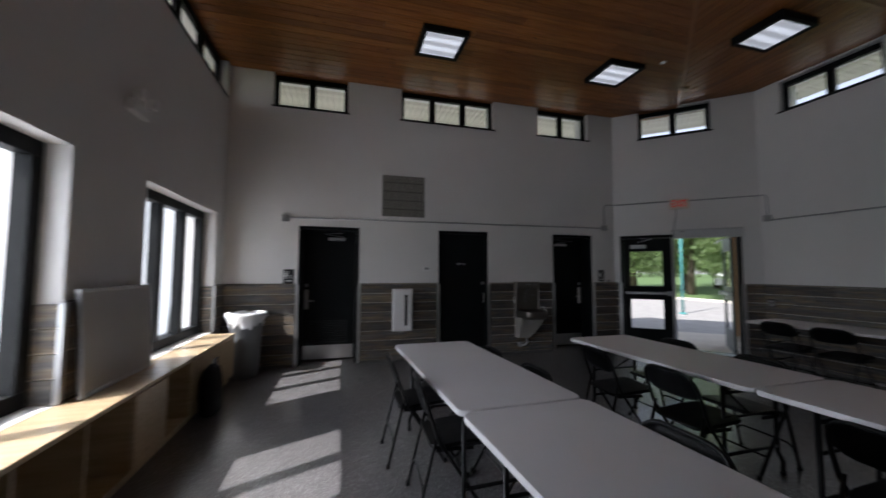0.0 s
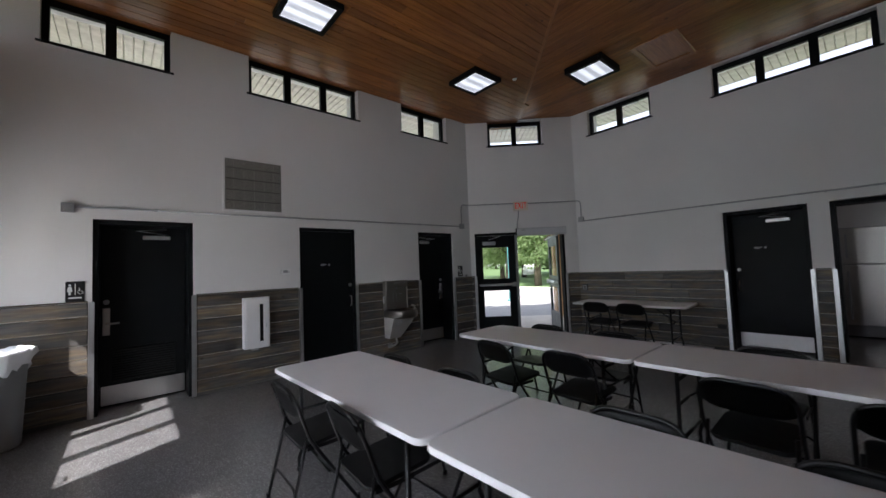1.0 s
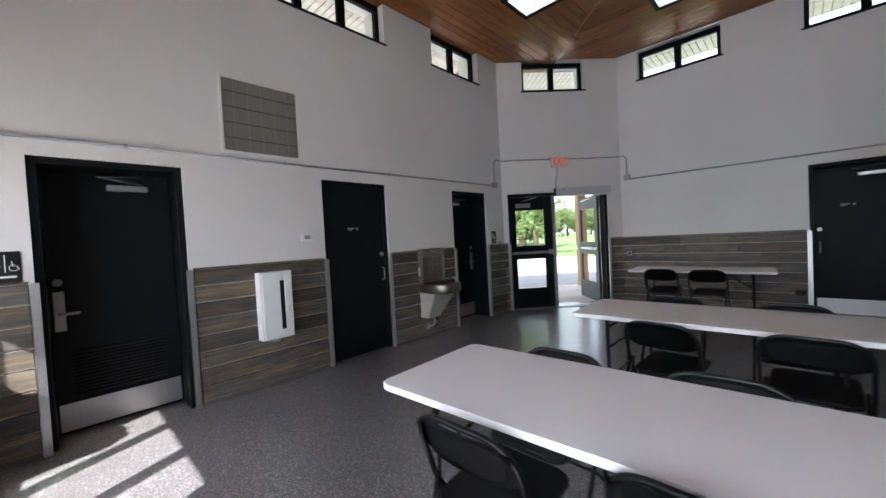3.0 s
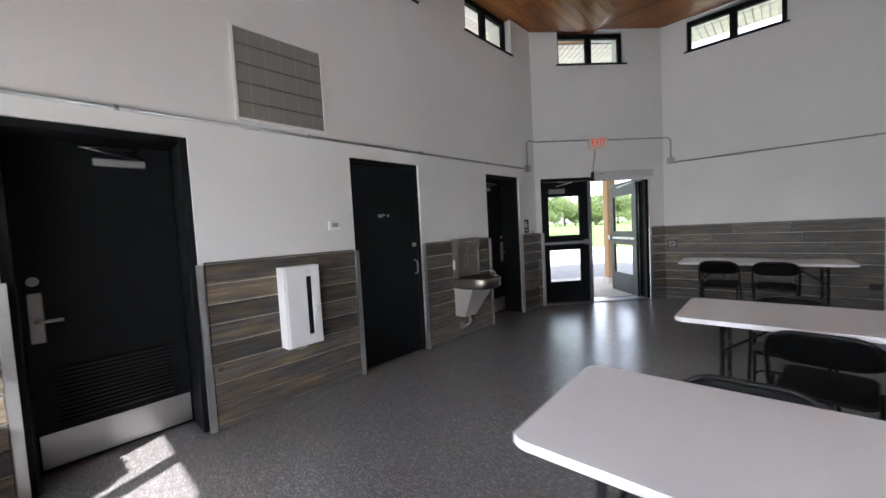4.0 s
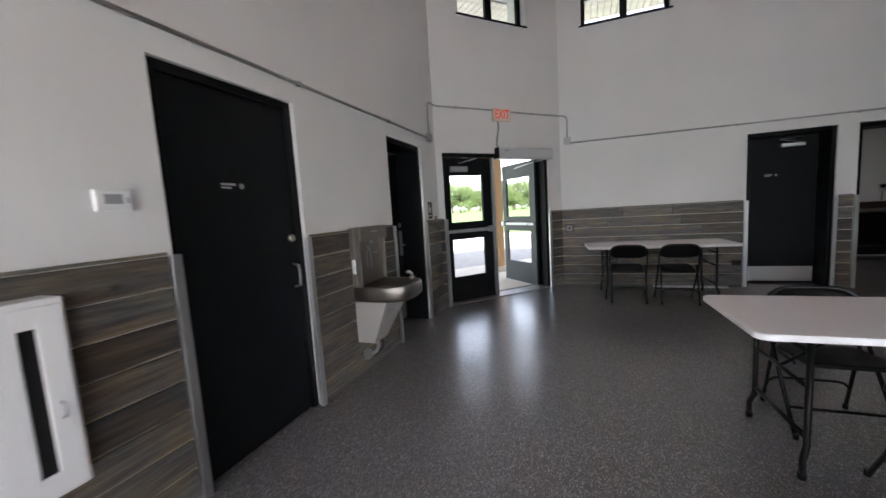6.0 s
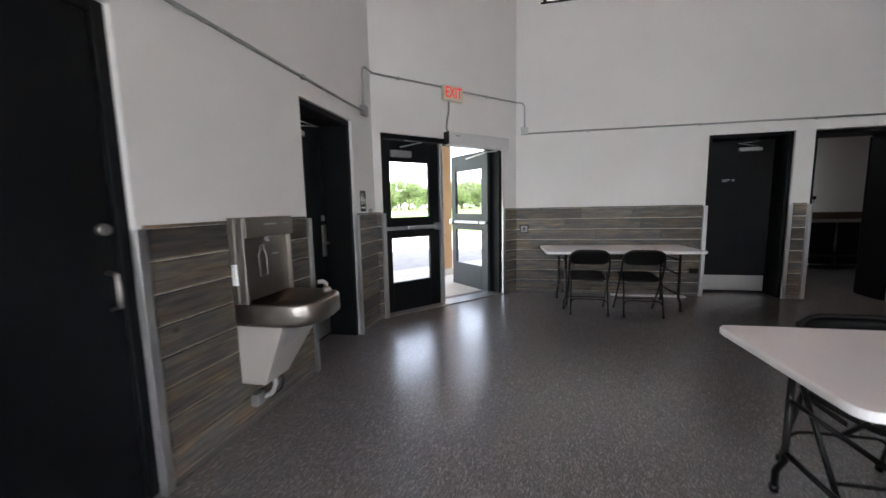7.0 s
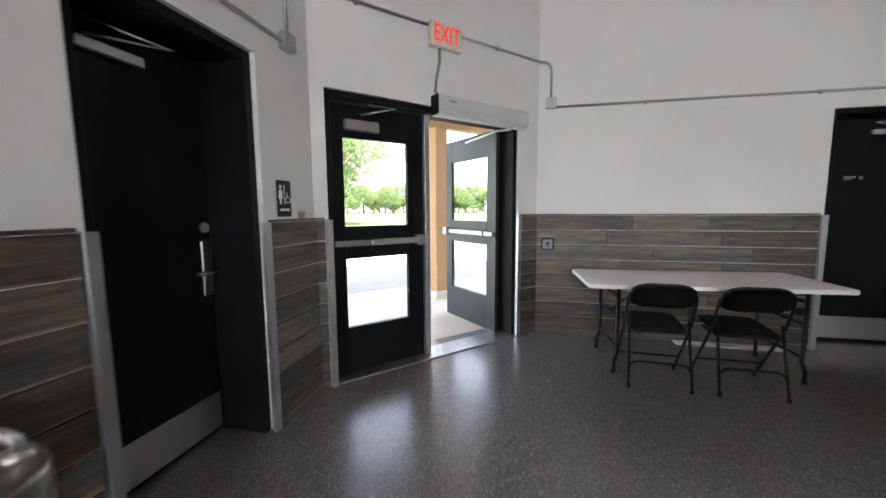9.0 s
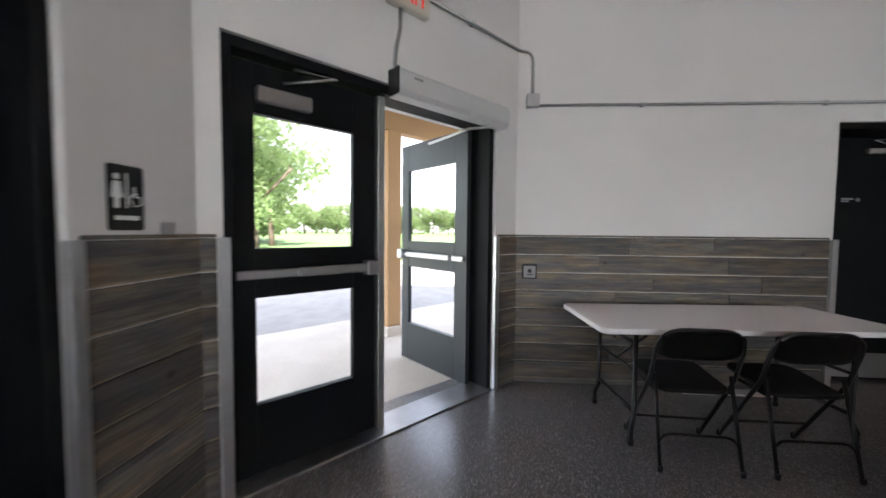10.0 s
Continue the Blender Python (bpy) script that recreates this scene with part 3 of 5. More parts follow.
# ---- corner guards and boards ----
def guard(m, u, v=0.0):
    b = B()
    box(b, u - 0.022, u + 0.022, v - 0.03, v - 0.026, 0.0, DADO, 0.0)
    box(b, u - 0.022, u + 0.022, v - 0.026, v + 0.002, 0.0, DADO, 0.003)
    ob = part("trim_corner_guard", b, ALU)
    ob.matrix_basis = m
    return tagged(ob, "aluminium corner guard on the end of the board wainscot", "trim", kind="structure")


def wainscot(name, m, u0, u1):
    b = B()
    box(b, u0, u1, -0.014, 0, DADO, DADO + 0.015, 0.003)
    top = part(name, b, BOARDS)
    top.matrix_basis = m
    tagged(top, "wainscot of weathered grey brown horizontal boards", "wainscot", kind="structure")
    b = B()
    box(b, u0, u1, -0.012, 0, 0.0, 0.035, 0.004)
    part("cove_base", b, COVE, top)
    n, z0 = 8, 0.035
    step = (DADO - z0) / n
    rnd = random.Random(int(u0 * 100))
    for r in range(n):
        cuts = [u0]
        while u1 - cuts[-1] > 1.3:
            cuts.append(cuts[-1] + rnd.uniform(0.5, 1.2))
        cuts.append(u1)
        for a, c in zip(cuts, cuts[1:]):
            bb = B()
            box(bb, a + 0.001, c - 0.001, -0.02, 0, z0 + r * step + 0.003, z0 + (r + 1) * step - 0.003, 0.004)
            part("board", bb, BOARDS, top)


for i, (u0, u1) in enumerate(((0.0, ND[0][0] - 0.03), (ND[0][1] + 0.03, ND[1][0] - 0.03), (ND[1][1] + 0.03, ND[2][0] - 0.03), (ND[2][1] + 0.03, DX - XL))):
    wainscot("wainscot_north_%d" % (i + 1), NORTH, u0, u1)
wainscot("wainscot_east_1", EAST, 0.0, ED[0][0] - 0.03)
wainscot("wainscot_east_2", EAST, ED[0][1] + 0.03, ED[1][0] - 0.03)
wainscot("wainscot_diagonal_1", DIAG, 0.0, DD[0][0] - 0.03)
for o in ND:
    guard(NORTH, o[0]), guard(NORTH, o[1])
guard(DIAG, DD[0][0]), guard(DIAG, DD[0][1])
for o in ED:
    guard(EAST, o[0]), guard(EAST, o[1])


# ---- tables and chairs ----
def folding_table(m, label):
    t = thing("folding_table", m, label, "table", "folding tables")
    b = B()
    slab(b, rounded(0.76, 1.83, 0.055), 0.71, 0.742, 0.006)
    part("tabletop", b, PLASTIC, t)
    for s in (-1, 1):
        b = B()
        y = s * 0.66
        for x in (-0.26, 0.26):
            tube(b, [(x, y, 0.7), (x, y, 0.16), (x * 1.06, y + s * 0.02, 0.1), (x * 1.06, y + s * 0.02, 0.012)], 0.015)
        tube(b, [(-0.26, y, 0.62), (0.26, y, 0.62)], 0.012)
        tube(b, [(-0.26, y, 0.2), (0.26, y, 0.2)], 0.012)
        part("leg_frame", b, CHAIRBLACK, t, "black steel tube leg frame")
        for x in (-0.26, 0.26):
            b = B()
            cyl(b, (x * 1.06, y + s * 0.02, 0), 0.019, 0.019, 0.03, 10)
            part("foot_cap", b, CHAIRBLACK, t)
        b = B()
        tube(b, [(0, y, 0.45), (0, y - s * 0.33, 0.69)], 0.009)
        tube(b, [(-0.26, y, 0.45), (0.26, y, 0.45)], 0.01)
        part("brace", b, CHAIRBLACK, t)
    return t


def folding_chair(m, label):
    """Faces +y."""
    c = thing("folding_chair", m, label, "chair", "folding chairs")
    w = 0.225
    lo, mid, hi = Vector((0, 0.19, 0)), Vector((0, -0.12, 0.47)), Vector((0, -0.22, 0.775))

    def at(s, f):
        """A point of the bent upright: f from the front foot (0) over the seat (1) to the top (2)."""
        p = lo.lerp(mid, f) if f < 1 else mid.lerp(hi, f - 1)
        return (s * w, p.y, p.z)
    b = B()
    left = [at(-1, 0), at(-1, 0.9), at(-1, 1.03), at(-1, 1.15)] + bend(at(-1, 1.2), at(-1, 2), at(1, 2), 0.14, 8)
    pts = left + [(-x, y, z) for x, y, z in reversed(left)]
    tube(b, pts, 0.0115)
    part("front_leg_frame", b, CHAIRBLACK, c)
    b = B()
    tube(b, [at(-1, 0.3), at(1, 0.3)], 0.008)
    part("front_crossbar", b, CHAIRBLACK, c)
    for s in (-1, 1):
        b = B()
        x = s * (w - 0.024)
        tube(b, [(x, -0.125, 0.5), (x * 1.04, -0.245, 0.01)], 0.0105)
        part("rear_leg", b, CHAIRBLACK, c)
        b = B()
        box(b, x - 0.003, x + 0.003, -0.13, 0.1, 0.395, 0.42, 0.002)
        part("seat_hinge", b, CHAIRBLACK, c)
        for p in ((s * w, 0.19, 0), (x * 1.04, -0.246, 0)):
            b = B()
            cyl(b, p, 0.015, 0.014, 0.03, 10)
            part("foot_cap", b, CHAIRBLACK, c)
    b = B()
    bar = [(-w + 0.02, -0.21, 0.135), (-w + 0.028, -0.208, 0.16), (-w + 0.055, -0.204, 0.182), (-w + 0.09, -0.203, 0.188)]
    tube(b, bar + [(-x, y, z) for x, y, z in reversed(bar)], 0.008)
    part("rear_crossbar", b, CHAIRBLACK, c)
    b = B()
    slab(b, rounded(0.39, 0.4, 0.06), -0.0125, 0.0125, 0.006, Matrix.Translation((0, 0.035, 0.432)) @ Matrix.Rotation(radians(5), 4, "X"))
    part("seat", b, VINYL, c)
    # curved backrest panel between the uprights
    b = B()
    n, k = 10, 6
    grid = []
    for i in range(n + 1):
        x = (i / n - 0.5) * 2 * (w - 0.012)
        col = []
        for j in range(k + 1):
            p = mid.lerp(hi, 0.43 + 0.55 * j / k)
            y = p.y - 0.025 * (1 - (x / w) ** 2)
            zz = p.z
            edge = max(0, abs(x) - (w - 0.1)) / 0.09
            if j == k:
                zz -= 0.06 * edge ** 2
            if j == 0:
                zz += 0.03 * edge ** 2
            col.append(b.verts.new((x, y, zz)))
        grid.append(col)
    for i in range(n):
        for j in range(k):
            b.faces.new((grid[i][j], grid[i + 1][j], grid[i + 1][j + 1], grid[i][j + 1])).smooth = True
    bmesh.ops.solidify(b, geom=b.faces[:], thickness=0.014)
    part("backrest", b, VINYL, c)
    return c


TABLE_LABEL = "long folding table with pale grey plastic top and black legs"
TABLES = [(1.83, 3.512, 2.4), (1.907, 1.668, 2.4), (3.715, 3.41, 1.2), (3.755, 1.565, 1.0), (7.22, 4.05, 3.5)]
t0 = folding_table(pose(*TABLES[0][:2], 0, 0, 0, TABLES[0][2]), TABLE_LABEL)
for x, y, a in TABLES[1:]:
    copy_thing(t0, pose(x, y, 0, 0, 0, a))
CHAIR_LABEL = "black steel folding chair pushed up to a table"
CHAIRS = [(1.5, 3.782, -90), (1.59, 3.102, -93), (2.0, 3.852, 90), (2.04, 3.152, 92), (3.315, 3.59, -97), (3.355, 2.88, -92), (3.965, 3.73, 90), (3.955, 2.96, 90),
          (3.355, 1.78, -92), (3.385, 1.16, -88), (2.1, 2.022, 92), (2.12, 1.282, 90), (3.995, 1.81, 90), (6.9, 4.44, -92), (6.89, 3.86, -90)]
ch0 = folding_chair(pose(*CHAIRS[0][:2], 0, 0, 0, CHAIRS[0][2]), CHAIR_LABEL)
for x, y, a in CHAIRS[1:]:
    copy_thing(ch0, pose(x, y, 0, 0, 0, a))


# ---- ceiling lights ----
def ceiling_light(m):
    c = thing("ceiling_light", m, "square black framed ceiling light, switched on", "ceiling light", "ceiling lights")
    b = B()
    h = 0.31
    e = 0.06
    for x0, x1, y0, y1 in ((-h, h, -h, -h + e), (-h, h, h - e, h), (-h, -h + e, -h + e, h - e), (h - e, h, -h + e, h - e)):
        box(b, x0, x1, y0, y1, -0.1, -0.001, 0.003)
    part("frame", b, BLACK, c)
    b = B()
    box(b, -h + 0.058, h - 0.058, -h + 0.058, h - 0.058, -0.085, -0.07)
    part("diffuser", b, TUBE, c, "glowing white prismatic diffuser")
    return c


l0 = ceiling_light(pose(2.15, 5.42, EAVE))
for x, y in ((4.96, 5.42), (6.25, 4.03)):
    copy_thing(l0, pose(x, y, EAVE))

# ---- outside ----
b = B()
vs = [b.verts.new(p) for p in ((-400, -400, -0.03), (400, -400, -0.03), (400, 400, -0.03), (-400, 400, -0.03))]
b.faces.new(vs)
tagged(part("ground", b, GRASS), "mown green lawn", "lawn", kind="structure")
b = B()
box(b, -9, 19, YS - 8, 18, -0.024, -0.016)
tagged(part("road", b, ASPHALT), "pale grey paved forecourt", "road", kind="structure")
APRON = 2.9
b = B()
box(b, -7, 7, THICK - 0.1, APRON, -0.015, -0.006, 0.002)
ap = part("pavement", b, CONCRETE)
ap.matrix_basis = DIAG
tagged(ap, "pale concrete apron outside the exit", "pavement", kind="structure")
b = B()
box(b, XL - 3.2, XL - THICK, YS - 2, YB + 3, -0.0158, -0.006)
tagged(part("pavement_west", b, CONCRETE), "pale concrete walk outside the side windows", "pavement", kind="structure")


# ---- things on the north wall ----
def on(m, u, v, z):
    return m @ Matrix.Translation((u, v, z))


def restroom_sign(m, u, z, w, h):
    s = thing("restroom_sign", on(m, u, -0.003, z), "black plastic restroom sign with white pictogram shapes", "sign", "restroom signs")
    b = B()
    slab(b, rounded(w, h, 0.01), 0, 0.005, 0, Matrix.Rotation(radians(90), 4, "X"))
    part("plate", b, VINYL, s)
    b = B()
    k = h / 0.22
    R = Matrix.Rotation(radians(90), 4, "X") @ Matrix.Translation((0, 0, 0.0055))
    for x, dress in ((-0.042 * w / 0.15, True),):
        slab(b, [(x + 0.011 * math.cos(a / 5 * math.pi), 0.07 * k + 0.011 * math.sin(a / 5 * math.pi)) for a in range(10)], 0, 0.001, 0, R)
        slab(b, [(x - 0.022, 0.0), (x + 0.022, 0.0), (x + 0.012, 0.055 * k), (x - 0.012, 0.055 * k)], 0, 0.001, 0, R)
        slab(b, [(x - 0.009, -0.035 * k), (x + 0.009, -0.035 * k), (x + 0.009, 0.0), (x - 0.009, 0.0)], 0, 0.001, 0, R)
    part("pictogram", b, WHITE, s, "white pictogram")
    b = B()
    box(b, -0.003, 0.003, -0.0065, -0.0055, -0.035 * k, 0.085 * k)
    part("divider", b, WHITE, s)
    b = B()
    cx, cz, r = 0.04 * w / 0.15, -0.005 * k, 0.022
    ring = [(cx + r * math.cos(a / 14 * 2 * math.pi), -0.0062, cz + r * math.sin(a / 14 * 2 * math.pi)) for a in range(3, 14)]
    tube(b, ring, 0.0022, 5)
    tube(b, [(cx - 0.008, -0.0062, cz + 0.045), (cx - 0.006, -0.0062, cz + 0.012), (cx + 0.016, -0.0062, cz + 0.01), (cx + 0.024, -0.0062, cz - 0.016)], 0.0028, 5)
    part("wheelchair_symbol", b, WHITE, s, "white wheelchair symbol")
    b = B()
    box(b, -w * 0.34, w * 0.34, -0.0065, -0.0055, -0.075 * k, -0.06 * k)
    part("text_bar", b, WHITE, s, "small unreadable white lettering")
    return s


restroom_sign(NORTH, 0.112 - XL, 1.38, 0.15, 0.22)
restroom_sign(NORTH, 5.818 - XL, 1.395, 0.13, 0.22)


def door_sign(m, u, v, z):
    s = thing("door_sign", on(m, u, v, z), "small dark door plate with pale lettering", "sign", "door signs")
    b = B()
    box(b, -0.09, 0.09, -0.004, 0, -0.028, 0.028, 0.001)
    part("plate", b, BLACK, s)
    b = B()
    box(b, -0.075, 0.02, -0.0052, -0.004, 0.002, 0.014)
    box(b, -0.075, -0.01, -0.0052, -0.004, -0.016, -0.006)
    part("text_bar", b, LIGHTGREY, s, "unreadable pale lettering")
    b = B()
    cyl(b, (0.06, -0.004, 0), 0.017, 0.017, -0.0015, 14, "y")
    part("symbol", b, GREYP, s)
    return s


door_sign(NORTH, 2.93 - XL, 0.05, 1.6)
door_sign(EAST, DY - 2.4, 0.3, 1.6)


def thermostat():
    t = thing("thermostat", on(NORTH, 2.297 - XL, 0, 1.51), "white wall thermostat with a small grey display", "thermostat")
    b = B()
    box(b, -0.065, 0.065, -0.028, 0, -0.045, 0.045, 0.006)
    part("housing", b, WHITE, t)
    b = B()
    box(b, -0.035, 0.03, -0.03, -0.0275, -0.015, 0.025)
    part("display", b, GREYP, t, "grey display")
    b = B()
    box(b, 0.042, 0.056, -0.031, -0.028, -0.012, 0.012, 0.001)
    part("button", b, LIGHTGREY, t)


thermostat()


def extinguisher_cabinet():
    c = thing("extinguisher_cabinet", on(NORTH, 1.877 - XL, -0.02, 0.495), "white surface mounted fire extinguisher cabinet with a slim dark window", "cabinet")
    b = B()
    w, h, d = 0.16, 0.68, 0.125
    box(b, -w, w, -d, 0, 0, h, 0.004)
    part("body", b, WHITE, c)
    b = B()
    fr = -d - 0.014
    box(b, -w + 0.018, 0.03, fr, -d, 0.02, h - 0.02, 0.003)
    box(b, 0.075, w - 0.012, fr, -d, 0.02, h - 0.02, 0.003)
    box(b, 0.03, 0.075, fr, -d, 0.02, 0.09, 0.001)
    box(b, 0.03, 0.075, fr, -d, h - 0.09, h - 0.02, 0.001)
    door = part("door", b, WHITE, c)
    b = B()
    box(b, 0.03, 0.075, -d - 0.004, -d - 0.001, 0.09, h - 0.09)
    part("pane", b, VINYL, door, "dark narrow glass pane")
    b = B()
    tube(b, [(0.105, fr, 0.27), (0.105, fr - 0.02, 0.275), (0.105, fr - 0.022, 0.32), (0.105, fr, 0.325)], 0.005, 6)
    part("handle", b, ALU, door, "small steel pull handle")
    b = B()
    box(b, -0.06, 0.02, -0.1, -0.03, -0.03, 0, 0.003)
    part("bracket", b, GALV, c)


extinguisher_cabinet()


def drinking_fountain():
    f = thing("drinking_fountain", on(NORTH, 4.165 - XL, -0.02, 0), "wall mounted steel drinking fountain with a bottle filler", "drinking fountain")
    b = B()
    w = 0.24
    b = B()
    box(b, -w, w, -0.045, 0, 0.785, 1.285, 0.003)
    part("filler_panel", b, FSTEEL, f, "brushed steel back panel")
    for s in (-1, 1):
        b = B()
        x0, x1 = sorted((s * w, s * (w - 0.016)))
        box(b, x0, x1, -0.075 if s > 0 else -0.1, -0.0455, 0.785, 1.285, 0.003)
        part("side_cheek", b, FSTEEL, f)
    b = B()
    box(b, -w + 0.0165, w - 0.0165, -0.105, -0.0455, 1.165, 1.285, 0.006)
    part("hood", b, FSTEEL, f)
    b = B()
    box(b, -0.06, 0.05, -0.1065, -0.105, 1.237, 1.247)
    part("badge", b, LIGHTGREY, f)
    b = B()
    box(b, 0.13, 0.17, -0.1065, -0.105, 1.233, 1.251)
    part("display", b, GREYP, f)
    b = B()
    cyl(b, (0.0, -0.07, 1.135), 0.012, 0.012, 0.04, 12)
    part("spout", b, GREYP, f)
    b = B()
    o = [(-0.035, 0.92), (0.035, 0.92), (0.035, 1.05), (0.014, 1.08), (0.014, 1.11), (-0.014, 1.11), (-0.014, 1.08), (-0.035, 1.05)]
    tube(b, [(x - 0.02, -0.046, z) for x, z in o], 0.0025, 5, True)
    part("bottle_mark", b, LIGHTGREY, f, "pale outline of a bottle")
    b = B()
    box(b, 0.07, 0.13, -0.0465, -0.045, 1.04, 1.05)
    part("text_bar", b, LIGHTGREY, f)
    b = B()
    box(b, -w - 0.012, -w, -0.05, -0.02, 0.9, 1.02, 0.002)
    part("label_plate", b, WHITE, f, "white label on the side of the panel")
    # bowl: a rounded tray with a sunken basin
    def outline(s, d):
        pts = [(-0.235 * s, -0.0)]
        for i in range(25):
            a = math.pi + math.pi * i / 24
            x = 0.235 * s * math.copysign(abs(math.cos(a)) ** 0.65, math.cos(a))
            pts.append((x, -0.16 - (d - 0.16) * abs(math.sin(a)) ** 0.6))
        pts.append((0.235 * s, -0.0))
        return pts
    b = B()
    top, bot = outline(1, 0.49), outline(0.97, 0.46)
    inn, low = [(x * 0.86, -0.05 + (y + 0.05) * 0.9) for x, y in outline(1, 0.48)], [(x * 0.6, -0.09 + (y + 0.09) * 0.62) for x, y in outline(1, 0.46)]
    rings = []
    for pts, z in ((bot, 0.655), (top, 0.68), (top, 0.776), ([(x * 0.985, y * 0.985) for x, y in top], 0.786), (inn, 0.783), (low, 0.716)):
        rings.append([b.verts.new((x, y - 0.001, z)) for x, y in pts])
    n = len(top)
    for r0, r1 in zip(rings, rings[1:]):
        for i in range(n):
            q = b.faces.new((r0[i], r0[(i + 1) % n], r1[(i + 1) % n], r1[i]))
            q.smooth = True
    b.faces.new(rings[-1])
    b.faces.new(rings[0][::-1])
    part("basin", b, FSTEEL, f, "rounded stainless steel basin")
    b = B()
    cyl(b, (-0.02, -0.24, 0.7175), 0.022, 0.022, 0.003, 14)
    part("drain", b, GREYP, f)
    b = B()
    cyl(b, (0.17, -0.36, 0.777), 0.03, 0.026, 0.03, 14)
    tube(b, [(0.17, -0.36, 0.8), (0.17, -0.36, 0.83), (0.155, -0.345, 0.85), (0.13, -0.33, 0.85)], 0.014, 10)
    part("bubbler", b, KICK, f, "bright chrome bubbler")
    # tapered lower cabinet
    b = B()
    vs = [b.verts.new(p) for p in ((-0.225, 0, 0.3), (-0.225, -0.16, 0.3), (-0.01, -0.16, 0.3), (-0.01, 0, 0.3), (-0.225, 0, 0.655), (-0.225, -0.3, 0.655), (0.22, -0.3, 0.655), (0.22, 0, 0.655), (0.22, 0, 0.49), (0.22, -0.16, 0.51))]
    for q in ((0, 1, 2, 3), (0, 4, 5, 1), (1, 5, 6, 9, 2), (3, 2, 9, 8), (9, 6, 7, 8), (4, 7, 6, 5), (0, 3, 8, 7, 4)):
        b.faces.new([vs[i] for i in q])
    cab = part("lower_cabinet", b, mat_paint("beige_grey_steel", (0.36, 0.335, 0.31), 0.4), f, "pale grey lower cabinet")
    b = B()
    for i in range(7):
        for x0 in (-0.17, -0.09):
            z = 0.53 + i * 0.014
            y = -0.16 - 0.14 * (z - 0.3) / 0.355
            box(b, x0, x0 + 0.06, y - 0.003, y + 0.002, z, z + 0.006)
    part("vent_grille", b, GREYP, cab)
    b = B()
    tube(b, [(-0.03, -0.06, 0.3), (-0.02, -0.07, 0.2), (-0.06, -0.07, 0.16), (-0.1, -0.04, 0.15), (-0.1, 0.0, 0.15)], 0.017, 8)
    part("drain_pipe", b, KICK, f, "chrome waste pipe")
    b = B()
    tube(b, [(0.0, -0.05, 0.3), (0.03, -0.09, 0.22), (0.0, -0.1, 0.17), (-0.05, -0.06, 0.13), (-0.12, -0.02, 0.16)], 0.006, 6)
    part("power_cable", b, VINYL, f, "black power cable")
    b = B()
    box(b, -0.17, -0.1, -0.05, 0.0, 0.12, 0.2, 0.004)
    part("outlet_box", b, GALV, f)


drinking_fountain()


def wall_grille():
    u0, u1, z0, z1 = 1.507 - XL, 2.283 - XL, 2.36, 3.11
    g = thing("wall_vent", NORTH, "large square grey louvred air vent with a white frame", "air vent")
    b = B()
    t = 0.025
    for a, c, p, q in ((u0, u1, z0, z0 + t), (u0, u1, z1 - t, z1), (u0, u0 + t, z0 + t, z1 - t), (u1 - t, u1, z0 + t, z1 - t)):
        box(b, a, c, -0.018, 0, p, q, 0.002)
    part("frame", b, WALL, g, "white frame")
    b = B()
    box(b, u0 + t, u1 - t, -0.003, 0, z0 + t, z1 - t)
    part("backing", b, VINYL, g)
    n = 40
    step = (z1 - z0 - 2 * t) / n
    sl = B()
    box(sl, u0 + t, u1 - t, -0.0008, 0.0008, 0, 0.016, 0, Matrix.Rotation(radians(28), 4, "X"))
    me = mesh_of("slat", sl, GRILLE)
    for i in range(n):
        ob = new("slat", me)
        ob.parent = g
        ob.matrix_basis = Matrix.Translation((0, -0.006, z0 + t + i * step))
    for i in range(1, 5):
        b = B()
        z = z0 + (z1 - z0) * i / 5
        box(b, u0 + t, u1 - t, -0.016, -0.012, z - 0.006, z + 0.006)
        part("crossbar", b, GRILLEBAR, g)
    for i in range(1, 6):
        b = B()
        u = u0 + (u1 - u0) * i / 6
        box(b, u - 0.003, u + 0.003, -0.012, -0.009, z0 + t, z1 - t)
        part("stiffener", b, GRILLERIB, g)


wall_grille()


# ---- conduit ----
def to_world(m, pts):
    return [m @ Vector(p) for p in pts]


def junction_box(m, u, z, w=0.1):
    j = thing("junction_box", on(m, u, 0, z), "grey galvanised electrical junction box", "junction box", "junction boxes")
    b = B()
    box(b, -w / 2, w / 2, -0.05, 0, -w / 2, w / 2, 0.004)
    part("body", b, GALV, j)
    b = B()
    box(b, -w / 2 - 0.002, w / 2 + 0.002, -0.054, -0.05, -w / 2 - 0.002, w / 2 + 0.002, 0.002)
    cover = part("cover", b, GALV, j)
    for x in (-0.03, 0.03):
        b = B()
        cyl(b, (x, -0.054, x), 0.005, 0.005, -0.002, 8, "y")
        part("screw", b, KICK, cover)


def conduit(name, pts, label, straps=()):
    c = thing(name, ident(), label, "conduit")
    b = B()
    tube(b, pts, 0.012, 8)
    part("pipe", b, GALV, c)
    for m, u, z in straps:
        b = B()
        box(b, u - 0.014, u + 0.014, -0.034, 0, z - 0.017, z + 0.017, 0.004, m)
        part("strap", b, GALV, c)


